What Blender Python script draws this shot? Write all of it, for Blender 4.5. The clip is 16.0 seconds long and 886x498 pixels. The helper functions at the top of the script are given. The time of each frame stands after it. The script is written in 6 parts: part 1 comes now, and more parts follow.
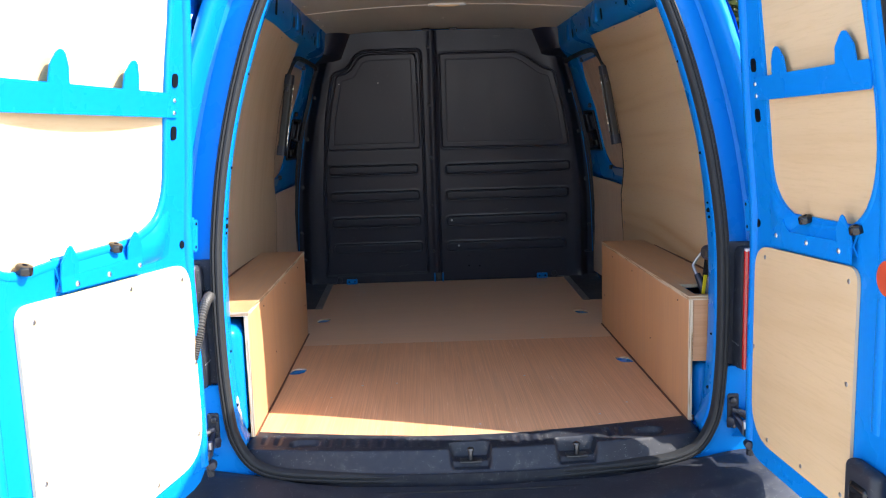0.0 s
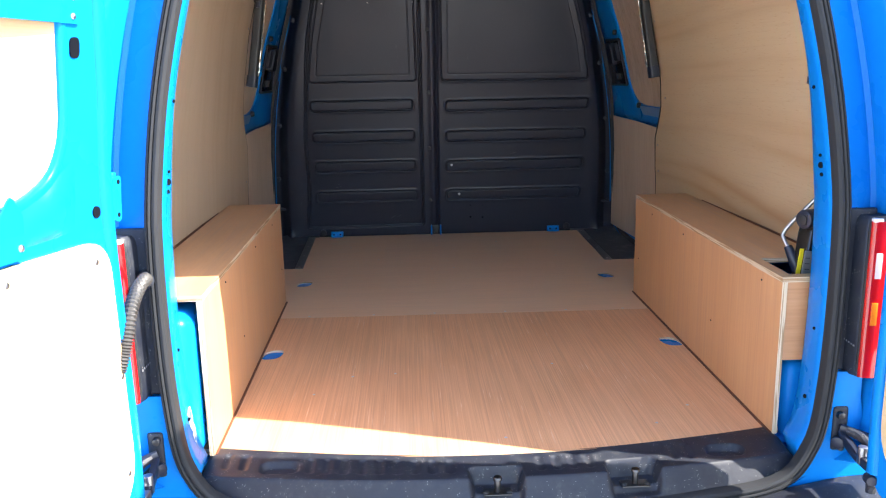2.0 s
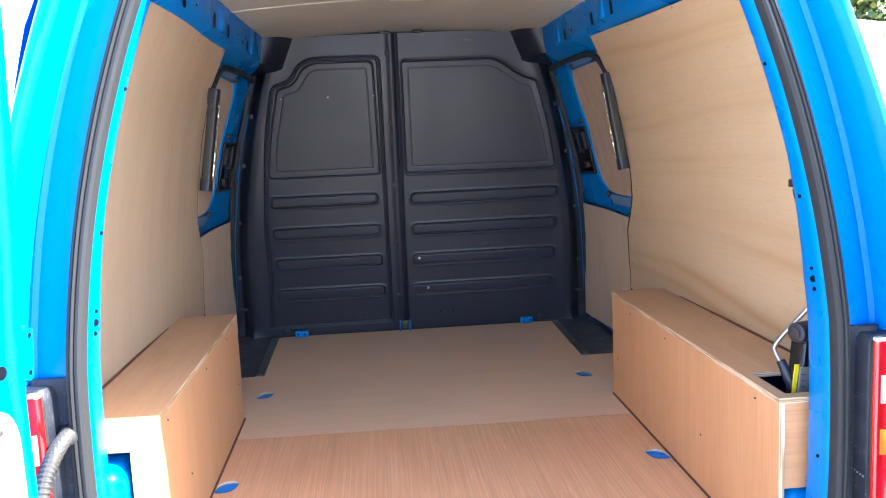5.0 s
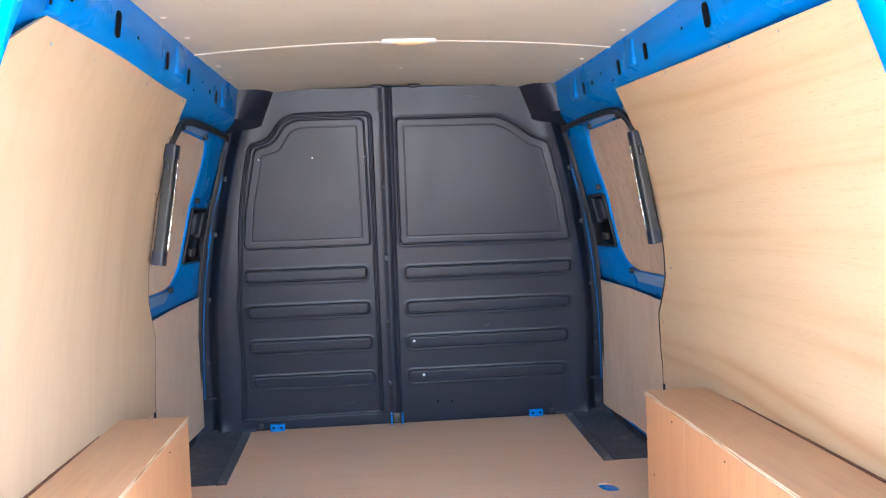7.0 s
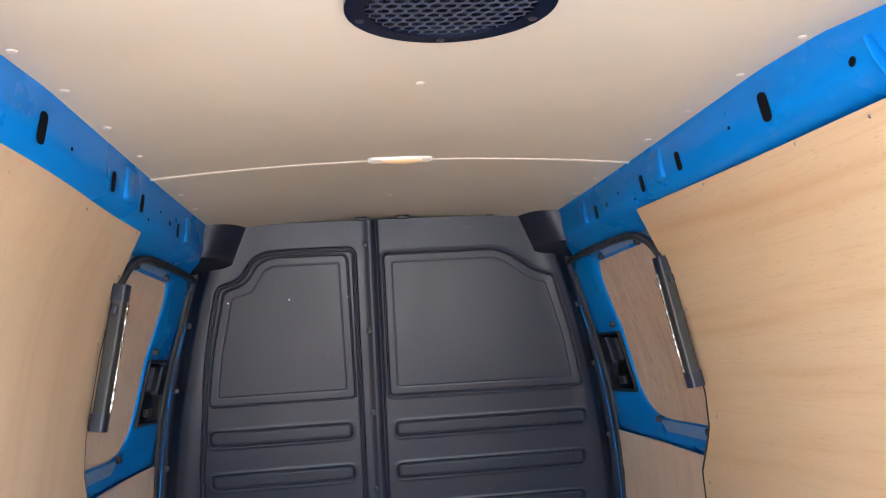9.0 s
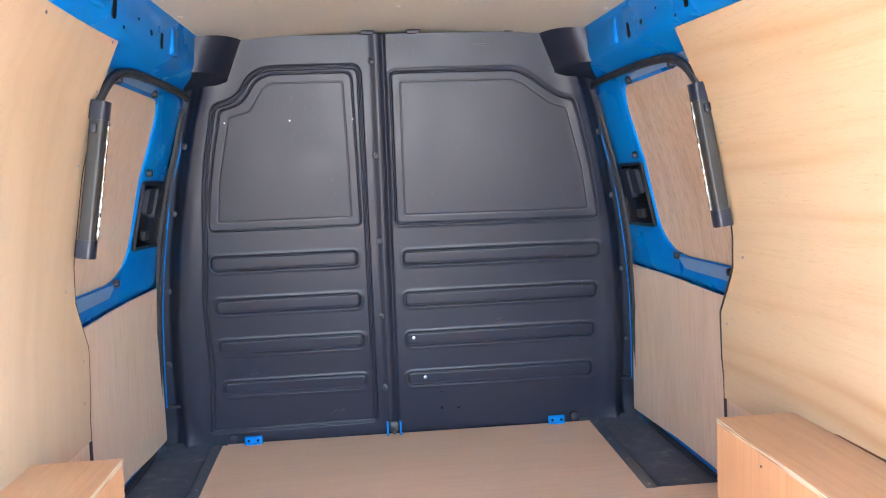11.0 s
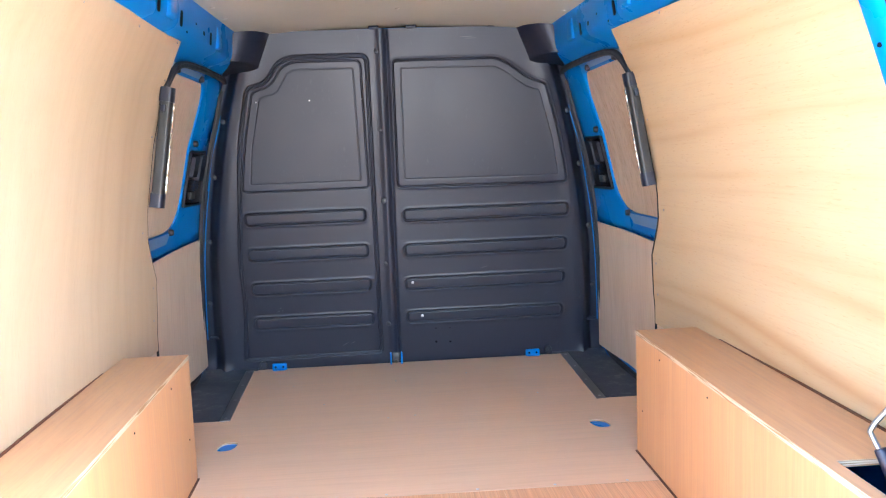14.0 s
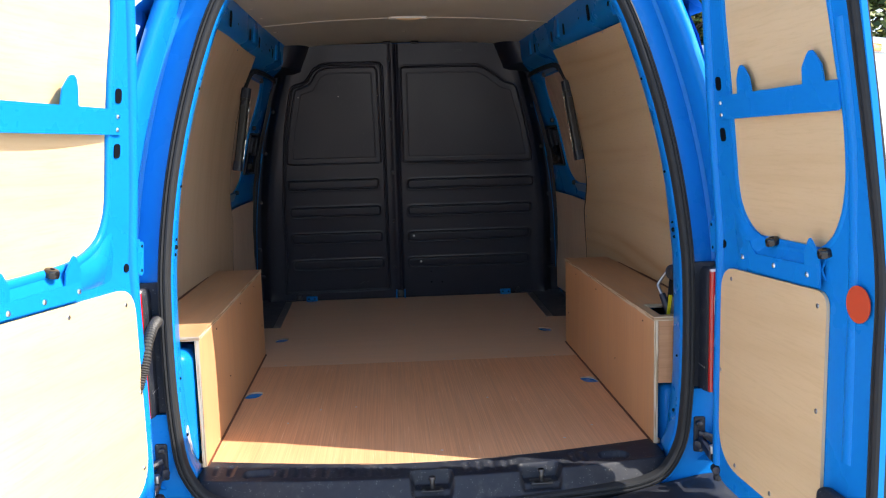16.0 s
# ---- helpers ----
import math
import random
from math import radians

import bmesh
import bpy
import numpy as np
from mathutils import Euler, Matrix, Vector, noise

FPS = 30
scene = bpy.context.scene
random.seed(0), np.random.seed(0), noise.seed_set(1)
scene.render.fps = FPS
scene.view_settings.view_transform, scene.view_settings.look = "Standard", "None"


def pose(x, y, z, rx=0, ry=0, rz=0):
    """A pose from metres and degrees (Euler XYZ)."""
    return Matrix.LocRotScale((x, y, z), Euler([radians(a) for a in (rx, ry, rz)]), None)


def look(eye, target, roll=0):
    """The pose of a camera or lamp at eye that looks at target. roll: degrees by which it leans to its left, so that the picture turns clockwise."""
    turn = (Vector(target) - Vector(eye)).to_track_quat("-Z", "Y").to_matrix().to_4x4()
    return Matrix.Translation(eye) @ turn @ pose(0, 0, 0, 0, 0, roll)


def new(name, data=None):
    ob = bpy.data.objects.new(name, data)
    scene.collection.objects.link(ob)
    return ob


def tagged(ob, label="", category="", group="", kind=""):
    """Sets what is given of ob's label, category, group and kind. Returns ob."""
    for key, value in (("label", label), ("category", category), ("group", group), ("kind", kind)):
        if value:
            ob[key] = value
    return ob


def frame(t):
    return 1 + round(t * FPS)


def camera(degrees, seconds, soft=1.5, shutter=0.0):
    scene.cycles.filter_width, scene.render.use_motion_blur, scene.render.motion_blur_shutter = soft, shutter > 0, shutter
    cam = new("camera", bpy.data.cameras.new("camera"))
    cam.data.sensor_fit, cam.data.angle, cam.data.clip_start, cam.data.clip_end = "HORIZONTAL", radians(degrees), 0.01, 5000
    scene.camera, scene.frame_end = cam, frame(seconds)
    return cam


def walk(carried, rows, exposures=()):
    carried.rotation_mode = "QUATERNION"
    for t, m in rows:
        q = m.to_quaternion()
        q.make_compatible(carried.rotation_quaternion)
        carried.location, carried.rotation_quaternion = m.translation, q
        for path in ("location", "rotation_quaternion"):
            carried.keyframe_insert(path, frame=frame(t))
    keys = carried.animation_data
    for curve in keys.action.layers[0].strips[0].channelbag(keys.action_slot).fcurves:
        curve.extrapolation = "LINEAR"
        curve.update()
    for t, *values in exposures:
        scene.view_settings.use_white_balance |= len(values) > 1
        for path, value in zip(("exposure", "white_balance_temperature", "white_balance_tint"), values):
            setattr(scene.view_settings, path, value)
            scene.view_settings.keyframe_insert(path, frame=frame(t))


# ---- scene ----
cam = camera(58.0, 16.0, 1.15)
PATH = [
    (0, (-0.099, -1.839, 1.297), (-0.058, 0.141, 1.017), -1.8),
    (0.5, (-0.093, -1.711, 1.281), (-0.043, 0.259, 0.936), -1.8),
    (1, (-0.063, -1.59, 1.278), (-0.009, 0.369, 0.878), -1.8),
    (1.5, (-0.091, -1.471, 1.272), (-0.043, 0.483, 0.847), -1.6),
    (2, (-0.153, -1.354, 1.279), (-0.074, 0.597, 0.845), -1.2),
    (2.5, (-0.154, -1.305, 1.285), (-0.038, 0.644, 0.85), -1.1),
    (3, (-0.128, -1.297, 1.303), (0.009, 0.654, 0.887), -1.5),
    (3.5, (-0.12, -1.3, 1.321), (0.026, 0.663, 0.971), -2.2),
    (4, (-0.133, -1.291, 1.338), (0.015, 0.678, 1.024), -2.4),
    (4.2, (-0.149, -1.282, 1.343), (0.009, 0.688, 1.037), -2.5),
    (6.3, (-0.079, -0.963, 1.349), (0.058, 1.023, 1.151), -2.6),
    (6.5, (-0.088, -0.911, 1.355), (0.048, 1.074, 1.153), -2.5),
    (7, (-0.096, -0.816, 1.349), (0.072, 1.175, 1.257), -2.1),
    (7.5, (-0.054, -0.706, 1.339), (0.141, 1.282, 1.434), -2.4),
    (8, (-0.055, -0.633, 1.33), (0.144, 1.351, 1.484), -2.9),
    (8.5, (-0.108, -0.55, 1.338), (0.098, 1.425, 1.577), -3.4),
    (9, (-0.114, -0.498, 1.346), (0.121, 1.47, 1.616), -3.7),
    (9.5, (-0.108, -0.439, 1.347), (0.141, 1.533, 1.573), -3.9),
    (10, (-0.11, -0.382, 1.364), (0.123, 1.603, 1.432), -3.6),
    (10.2, (-0.109, -0.357, 1.364), (0.115, 1.631, 1.353), -3.2),
    (12.3, (-0.073, -0.372, 1.367), (0.073, 1.61, 1.145), -2.2),
    (12.5, (-0.081, -0.41, 1.367), (0.066, 1.572, 1.144), -2.3),
    (13, (-0.103, -0.518, 1.359), (0.047, 1.464, 1.136), -2.4),
    (13.5, (-0.075, -0.662, 1.346), (0.077, 1.32, 1.118), -2.2),
    (14, (-0.069, -0.844, 1.346), (0.078, 1.137, 1.114), -2.2),
    (14.5, (-0.105, -1.08, 1.338), (0.034, 0.9, 1.094), -2.1),
    (15, (-0.088, -1.293, 1.335), (0.053, 0.687, 1.092), -1.8),
    (15.5, (-0.052, -1.525, 1.321), (0.085, 0.455, 1.072), -1.6),
    (16, (-0.089, -1.778, 1.31), (0.044, 0.201, 1.056), -1.6),
]
EXPOSURES = [(0, 2.18, 6550, 11), (1, 2.35, 6600, 11), (2, 2.88, 6600, 11), (2.5, 3.1, 6500, 11), (3, 3.12, 6450, 11), (4, 3.2, 6250, 11), (6.5, 4.22, 6250, 11), (7, 4.35, 6250, 11), (7.5, 4.27, 6350, 10), (8, 4.12, 6500, 10), (9, 3.92, 6550, 10), (9.5, 3.72, 6600, 11), (10, 4.08, 6550, 11), (12.5, 5.2, 6200, 10), (13.5, 4.87, 6150, 10), (14, 4.6, 6350, 11), (14.5, 4.4, 6250, 11), (15, 3.78, 6500, 11), (15.5, 2.42, 6600, 11), (16, 1.78, 6750, 11)]
walk(cam, [(t, look(eye, target, roll)) for t, eye, target, roll in PATH], EXPOSURES)

# ---- light ----
SUN_AZ, SUN_EL = 103.4, 43.5        # degrees clockwise from +y, and above the horizon
world = bpy.data.worlds.new("sky")
scene.world = world
world.use_nodes = True
wt = world.node_tree
sky = wt.nodes.new("ShaderNodeTexSky")
sky.sky_type, sky.sun_disc = "NISHITA", False
sky.sun_elevation, sky.sun_rotation = radians(SUN_EL), radians(SUN_AZ)
wt.links.new(sky.outputs["Color"], wt.nodes["Background"].inputs["Color"])
wt.nodes["Background"].inputs["Strength"].default_value = 0.15
sun = new("sun", bpy.data.lights.new("sun", "SUN"))
sun.data.energy, sun.data.angle, sun.data.color = 3.2, radians(0.53), (1.0, 0.95, 0.87)
SUN_DIR = Vector((math.sin(radians(SUN_AZ)) * math.cos(radians(SUN_EL)), math.cos(radians(SUN_AZ)) * math.cos(radians(SUN_EL)), math.sin(radians(SUN_EL))))
sun.matrix_world = look(SUN_DIR * 20, (0, 0, 0))


# ---- materials ----
def material(name, color, rough=0.5, metal=0.0, coat=0.0, spec=0.5):
    m = bpy.data.materials.new(name)
    m.use_nodes = True
    b = m.node_tree.nodes["Principled BSDF"]
    b.inputs["Base Color"].default_value = (*color, 1)
    b.inputs["Roughness"].default_value = rough
    b.inputs["Metallic"].default_value = metal
    b.inputs["Coat Weight"].default_value = coat
    b.inputs["Coat Roughness"].default_value = 0.08
    b.inputs["Specular IOR Level"].default_value = spec
    return m


def noise_node(m, scale, stretch=(1, 1, 1), detail=4.0, rough=0.55, distort=0.0):
    """A noise in metres, stretched along an axis; returns its factor socket."""
    t = m.node_tree
    co = t.nodes.new("ShaderNodeTexCoord")
    mp = t.nodes.new("ShaderNodeMapping")
    mp.inputs["Scale"].default_value = stretch
    n = t.nodes.new("ShaderNodeTexNoise")
    n.inputs["Scale"].default_value, n.inputs["Detail"].default_value = scale, detail
    n.inputs["Roughness"].default_value, n.inputs["Distortion"].default_value = rough, distort
    t.links.new(co.outputs["Object"], mp.inputs["Vector"])
    t.links.new(mp.outputs["Vector"], n.inputs["Vector"])
    return n.outputs["Fac"]


def ramp(m, fac, stops):
    r = m.node_tree.nodes.new("ShaderNodeValToRGB")
    els = r.color_ramp.elements
    while len(els) < len(stops):
        els.new(0.5)
    for e, (p, c) in zip(els, stops):
        e.position = p
        e.color = (*c, 1) if len(c) == 3 else c
    m.node_tree.links.new(fac, r.inputs["Fac"])
    return r.outputs["Color"]


def mix(m, fac, a, b, mode="MIX"):
    n = m.node_tree.nodes.new("ShaderNodeMix")
    n.data_type, n.blend_type = "RGBA", mode
    for sock, v in ((n.inputs["Factor"], fac), (n.inputs["A"], a), (n.inputs["B"], b)):
        if isinstance(v, bpy.types.NodeSocket):
            m.node_tree.links.new(v, sock)
        else:
            sock.default_value = v if isinstance(v, float) else (*v, 1)
    return n.outputs["Result"]


def set_color(m, sock):
    m.node_tree.links.new(sock, m.node_tree.nodes["Principled BSDF"].inputs["Base Color"])


def set_rough(m, fac, lo, hi):
    r = m.node_tree.nodes.new("ShaderNodeMapRange")
    r.inputs["To Min"].default_value, r.inputs["To Max"].default_value = lo, hi
    r.inputs["From Min"].default_value, r.inputs["From Max"].default_value = 0.3, 0.7
    m.node_tree.links.new(fac, r.inputs["Value"])
    m.node_tree.links.new(r.outputs["Result"], m.node_tree.nodes["Principled BSDF"].inputs["Roughness"])


def set_bump(m, fac, strength, dist=0.001):
    b = m.node_tree.nodes.new("ShaderNodeBump")
    b.inputs["Strength"].default_value, b.inputs["Distance"].default_value = strength, dist
    m.node_tree.links.new(fac, b.inputs["Height"])
    m.node_tree.links.new(b.outputs["Normal"], m.node_tree.nodes["Principled BSDF"].inputs["Normal"])


def veneer(name, light, mid, dark, along, grain=90.0, rough=0.5, streak=0.5, cloud=0.5, coarse=1.0, lines=0.0, run=0.035, figure=0.0, soft=1.0, across=1.0):
    """A plywood face: long grain along an axis (0 x, 1 y, 2 z), broad growth bands and small pores."""
    m = material(name, mid, rough)
    st = [1.0, 1.0, 1.0]
    st[along] = run
    st[0] *= across
    fine = noise_node(m, grain, st, 5.0, 0.6)
    st2 = [1.0, 1.0, 1.0]
    st2[along] = 0.22
    st2[0] *= across
    broad = noise_node(m, 5.5 * coarse, st2, 3.0, 0.5, 1.6)
    blot = noise_node(m, 2.3, (1, 1, 1), 2.0, 0.5)
    fade = lambda a: tuple(b + (x - b) * soft for x, b in zip(a, mid))
    c1 = ramp(m, fine, [(0.32, fade(dark)), (0.5, mid), (0.68, fade(light))])
    c2 = ramp(m, broad, [(0.36, dark), (0.47, mid), (0.55, light), (0.66, mid)])
    c = mix(m, cloud, c1, c2)
    c = mix(m, streak * 0.5, c, ramp(m, blot, [(0.3, dark), (0.7, light)]))
    if lines:
        st3 = [1.0, 1.0, 1.0]
        st3[along] = 0.16
        wav = noise_node(m, 9.0, st3, 1.5, 0.4, 0.9)
        w = m.node_tree.nodes.new("ShaderNodeMath")
        w.operation, w.inputs[1].default_value = "MULTIPLY", 30.0
        m.node_tree.links.new(wav, w.inputs[0])
        w2 = m.node_tree.nodes.new("ShaderNodeMath")
        w2.operation = "SINE"
        m.node_tree.links.new(w.outputs[0], w2.inputs[0])
        line = ramp(m, w2.outputs[0], [(0.45, (0, 0, 0)), (0.95, (1, 1, 1))])
        patch = ramp(m, noise_node(m, 3.5, st2, 2.0), [(0.42, (0, 0, 0)), (0.62, (1, 1, 1))])
        k = mix(m, 1.0, line, patch, "MULTIPLY")
        k = mix(m, 1.0, k, (lines, lines, lines), "MULTIPLY")
        c = mix(m, k, c, dark)
    if figure:
        # broad wavy growth figure across the grain
        t = m.node_tree
        co, mp, wv = t.nodes.new("ShaderNodeTexCoord"), t.nodes.new("ShaderNodeMapping"), t.nodes.new("ShaderNodeTexWave")
        mp.inputs["Scale"].default_value = [(0.30 if a == along else 1.0) * (across if a == 0 else 1.0) for a in range(3)]
        wv.wave_type, wv.bands_direction, wv.wave_profile = "BANDS", "Z" if along != 2 else "Y", "SIN"
        for key, value in (("Scale", 1.9), ("Distortion", 7.0), ("Detail", 2.0), ("Detail Scale", 0.7), ("Detail Roughness", 0.45)):
            wv.inputs[key].default_value = value
        t.links.new(co.outputs["Object"], mp.inputs["Vector"])
        t.links.new(mp.outputs["Vector"], wv.inputs["Vector"])
        fig = ramp(m, wv.outputs["Fac"], [(0.20, (0, 0, 0)), (0.55, (0.30, 0.30, 0.30)), (0.80, (0.9, 0.9, 0.9)), (0.86, (1, 1, 1)), (1.0, (0.35, 0.35, 0.35))])
        where = ramp(m, noise_node(m, 2.6, st2, 2.0), [(0.38, (0.15, 0.15, 0.15)), (0.58, (1, 1, 1))])
        k = mix(m, 1.0, mix(m, 1.0, fig, where, "MULTIPLY"), (figure, figure, figure), "MULTIPLY")
        c = mix(m, k, c, dark)
    pores = ramp(m, noise_node(m, grain * 2.5, [(0.12 if a == along else 1.0) * (across if a == 0 else 1.0) for a in range(3)], 2.0), [(0.60, (0, 0, 0)), (0.72, (1, 1, 1))])
    c = mix(m, mix(m, 1.0, pores, (0.28, 0.28, 0.28), "MULTIPLY"), c, dark)
    set_color(m, c)
    set_rough(m, fine, rough - 0.08, rough + 0.12)
    set_bump(m, fine, 0.12, 0.0006)
    return m


paint = material("blue_paint", (0.0015, 0.172, 0.56), 0.24, 0.0, 0.0, 0.12)
_n = noise_node(paint, 3.0)
set_color(paint, ramp(paint, _n, [(0.35, (0.0015, 0.174, 0.55)), (0.65, (0.0015, 0.183, 0.57))]))
set_rough(paint, noise_node(paint, 5.0), 0.25, 0.31)
ply_pale = veneer("poplar_ply_upright", (0.565, 0.428, 0.290), (0.522, 0.384, 0.251), (0.43, 0.300, 0.178), 2, 110.0, 0.55, 0.40, 0.25, 1.0, 0.0, 0.025, 0.40, 0.5)
ply_wavy = veneer("poplar_ply_lengthwise", (0.60, 0.452, 0.285), (0.567, 0.416, 0.253), (0.372, 0.20, 0.080), 1, 130.0, 0.5, 0.15, 0.10, 0.8, 0.0, 0.03, 0.66, 0.22)
ply_door = veneer("poplar_ply_door", (0.655, 0.475, 0.280), (0.615, 0.432, 0.245), (0.50, 0.325, 0.165), 1, 170.0, 0.55, 0.22, 0.08, 1.0, 0.0, 0.06, 0.30, 0.45, 0.02)
ply_slider = veneer("poplar_ply_slider", (0.70, 0.55, 0.42), (0.66, 0.505, 0.38), (0.55, 0.39, 0.27), 2, 110.0, 0.55, 0.24, 0.20, 0.9, 0.22, 0.035)
ply_blank = veneer("stained_ply_blank", (0.68, 0.53, 0.40), (0.63, 0.475, 0.35), (0.43, 0.28, 0.165), 2, 110.0, 0.55, 0.22, 0.25, 0.9, 0.25, 0.035, 0.30)
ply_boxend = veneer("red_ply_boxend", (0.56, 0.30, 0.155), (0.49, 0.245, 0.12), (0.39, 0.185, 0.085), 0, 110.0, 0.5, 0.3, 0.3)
ply_box = veneer("red_ply_box", (0.63, 0.355, 0.178), (0.575, 0.303, 0.145), (0.50, 0.245, 0.112), 2, 110.0, 0.5, 0.3, 0.2)
ply_boxtop = veneer("red_ply_boxtop", (0.62, 0.37, 0.20), (0.55, 0.31, 0.16), (0.44, 0.23, 0.11), 1, 110.0, 0.45, 0.3, 0.25)
ply_floor = veneer("red_ply_floor_rear", (0.88, 0.49, 0.265), (0.72, 0.362, 0.18), (0.50, 0.235, 0.11), 1, 420.0, 0.42, 0.3, 0.12, 1.0, 0.0, 0.007, 0.0, 0.75)
def scratches(m, along, pale, amount, scale=260.0, run=0.03):
    """Sparse pale hairlines along the grain, over the colour that the material has."""
    st = [1.0, 1.0, 1.0]
    st[along] = run
    hair = ramp(m, noise_node(m, scale, st, 2.0, 0.5), [(0.66, (0, 0, 0)), (0.74, (1, 1, 1))])
    patch = ramp(m, noise_node(m, 6.0, (1, 1, 1), 3.0), [(0.42, (0, 0, 0)), (0.60, (1, 1, 1))])
    k = mix(m, 1.0, mix(m, 1.0, hair, patch, "MULTIPLY"), (amount, amount, amount), "MULTIPLY")
    base = m.node_tree.nodes["Principled BSDF"].inputs["Base Color"].links[0].from_socket
    set_color(m, mix(m, k, base, pale))


scratches(ply_floor, 1, (0.95, 0.72, 0.50), 0.5)
scratches(ply_floor, 1, (0.42, 0.19, 0.09), 0.35, 330.0, 0.012)
ply_floor_front = veneer("red_ply_floor_front", (0.80, 0.53, 0.34), (0.76, 0.49, 0.305), (0.69, 0.43, 0.26), 0, 110.0, 0.42, 0.3, 0.2)
ply_edge = material("plywood_edge", (0.62, 0.50, 0.34), 0.7)
_z = noise_node(ply_edge, 420.0, (0.02, 0.02, 1.0), 1.0)
set_color(ply_edge, ramp(ply_edge, _z, [(0.4, (0.34, 0.20, 0.10)), (0.5, (0.62, 0.50, 0.35)), (0.7, (0.60, 0.48, 0.33))]))
ply_edge_up = material("plywood_edge_upright", (0.62, 0.50, 0.34), 0.7)
_z = noise_node(ply_edge_up, 420.0, (1.0, 1.0, 0.02), 1.0)
set_color(ply_edge_up, ramp(ply_edge_up, _z, [(0.4, (0.34, 0.21, 0.11)), (0.5, (0.62, 0.50, 0.35)), (0.7, (0.60, 0.48, 0.33))]))
ply_edge_plain = material("plywood_edge_thin", (0.55, 0.42, 0.27), 0.7)
sealant = material("brown_sealant", (0.13, 0.045, 0.022), 0.6)
lining = material("pale_roof_board", (0.70, 0.655, 0.59), 0.55)
set_color(lining, ramp(lining, noise_node(lining, 2.0, (1, 1, 1), 5.0), [(0.35, (0.447, 0.414, 0.335)), (0.65, (0.495, 0.463, 0.380))]))
set_bump(lining, noise_node(lining, 300.0), 0.05, 0.0004)
white_plastic = material("white_plastic", (0.80, 0.78, 0.73), 0.4)
cap_plastic = material("pale_cap_plastic", (0.57, 0.53, 0.45), 0.5)
amber_lens = material("warm_lens", (0.85, 0.60, 0.33), 0.3)
plastic = material("charcoal_plastic", (0.020, 0.024, 0.032), 0.46, 0.0, 0.0, 0.50)
_s = noise_node(plastic, 7.0, (1, 1, 1), 6.0, 0.65)
_d = noise_node(plastic, 120.0, (1, 1, 0.25), 4.0, 0.7)
_m = mix(plastic, 1.0, ramp(plastic, _s, [(0.52, (0, 0, 0)), (0.68, (1, 1, 1))]), ramp(plastic, _d, [(0.58, (0, 0, 0)), (0.70, (1, 1, 1))]), "MULTIPLY")
set_color(plastic, mix(plastic, _m, (0.0125, 0.0162, 0.0310), (0.036, 0.042, 0.056)))
set_rough(plastic, _s, 0.36, 0.47)
set_bump(plastic, noise_node(plastic, 900.0, (1, 1, 1), 2.0), 0.18, 0.0005)
trim_plastic = material("black_trim_plastic", (0.024, 0.026, 0.032), 0.42, 0.0, 0.0, 0.40)
_s = noise_node(trim_plastic, 30.0, (1, 1, 1), 6.0, 0.7)
_v = trim_plastic.node_tree.nodes.new("ShaderNodeTexVoronoi")
_v.inputs["Scale"].default_value = 260.0
_c = trim_plastic.node_tree.nodes.new("ShaderNodeTexCoord")
trim_plastic.node_tree.links.new(_c.outputs["Object"], _v.inputs["Vector"])
_spot = ramp(trim_plastic, _v.outputs["Distance"], [(0.10, (1, 1, 1)), (0.15, (0, 0, 0))])
_few = ramp(trim_plastic, noise_node(trim_plastic, 60.0, (1, 1, 1), 3.0), [(0.52, (0, 0, 0)), (0.55, (1, 1, 1))])
_k = mix(trim_plastic, 1.0, _spot, _few, "MULTIPLY")
_base = ramp(trim_plastic, _s, [(0.42, (0.0105, 0.013, 0.022)), (0.58, (0.018, 0.021, 0.029)), (0.78, (0.062, 0.060, 0.060))])
set_color(trim_plastic, mix(trim_plastic, _k, _base, (0.42, 0.40, 0.38)))
set_rough(trim_plastic, _s, 0.44, 0.62)
set_bump(trim_plastic, noise_node(trim_plastic, 700.0, (1, 1, 1), 2.0), 0.22, 0.0006)
mat_rubber = material("grey_floor_mat", (0.03, 0.032, 0.036), 0.6)
_s = noise_node(mat_rubber, 22.0, (1, 1, 1), 7.0, 0.7)
set_color(mat_rubber, ramp(mat_rubber, _s, [(0.42, (0.052, 0.064, 0.088)), (0.58, (0.075, 0.086, 0.105)), (0.72, (0.19, 0.19, 0.19))]))
set_bump(mat_rubber, noise_node(mat_rubber, 400.0), 0.3, 0.0008)
rubber = material("black_rubber", (0.026, 0.027, 0.029), 0.45, 0.0, 0.0, 0.13)
set_rough(rubber, noise_node(rubber, 40.0), 0.42, 0.6)
grey_rubber = material("worn_grey_rubber", (0.034, 0.035, 0.040), 0.5, 0.0, 0.0, 0.3)
set_rough(grey_rubber, noise_node(grey_rubber, 30.0), 0.42, 0.6)
# near-black for flat discs and slots: shade of a hollow put into the colour
dark = material("hollow_shade", (0.004, 0.005, 0.008), 0.9, 0.0, 0.0, 0.05)
steel = material("bright_steel", (0.62, 0.62, 0.63), 0.3, 1.0)
alloy = material("grey_alloy", (0.36, 0.37, 0.39), 0.38, 1.0)
bar_grey = material("grey_bar_plastic", (0.030, 0.030, 0.030), 0.42, 0.0, 0.0, 0.4)
chrome = material("mirror_chrome", (0.80, 0.76, 0.64), 0.08, 1.0)
set_bump(chrome, noise_node(chrome, 60.0, (1, 1, 1), 2.0), 0.9, 0.004)
red_lens = material("red_lens", (0.42, 0.006, 0.008), 0.12, 0.0, 0.6)
orange_lens = material("orange_lens", (0.80, 0.20, 0.015), 0.12, 0.0, 0.6)
clear_lens = material("clear_lens", (0.72, 0.62, 0.60), 0.12, 0.0, 0.6)
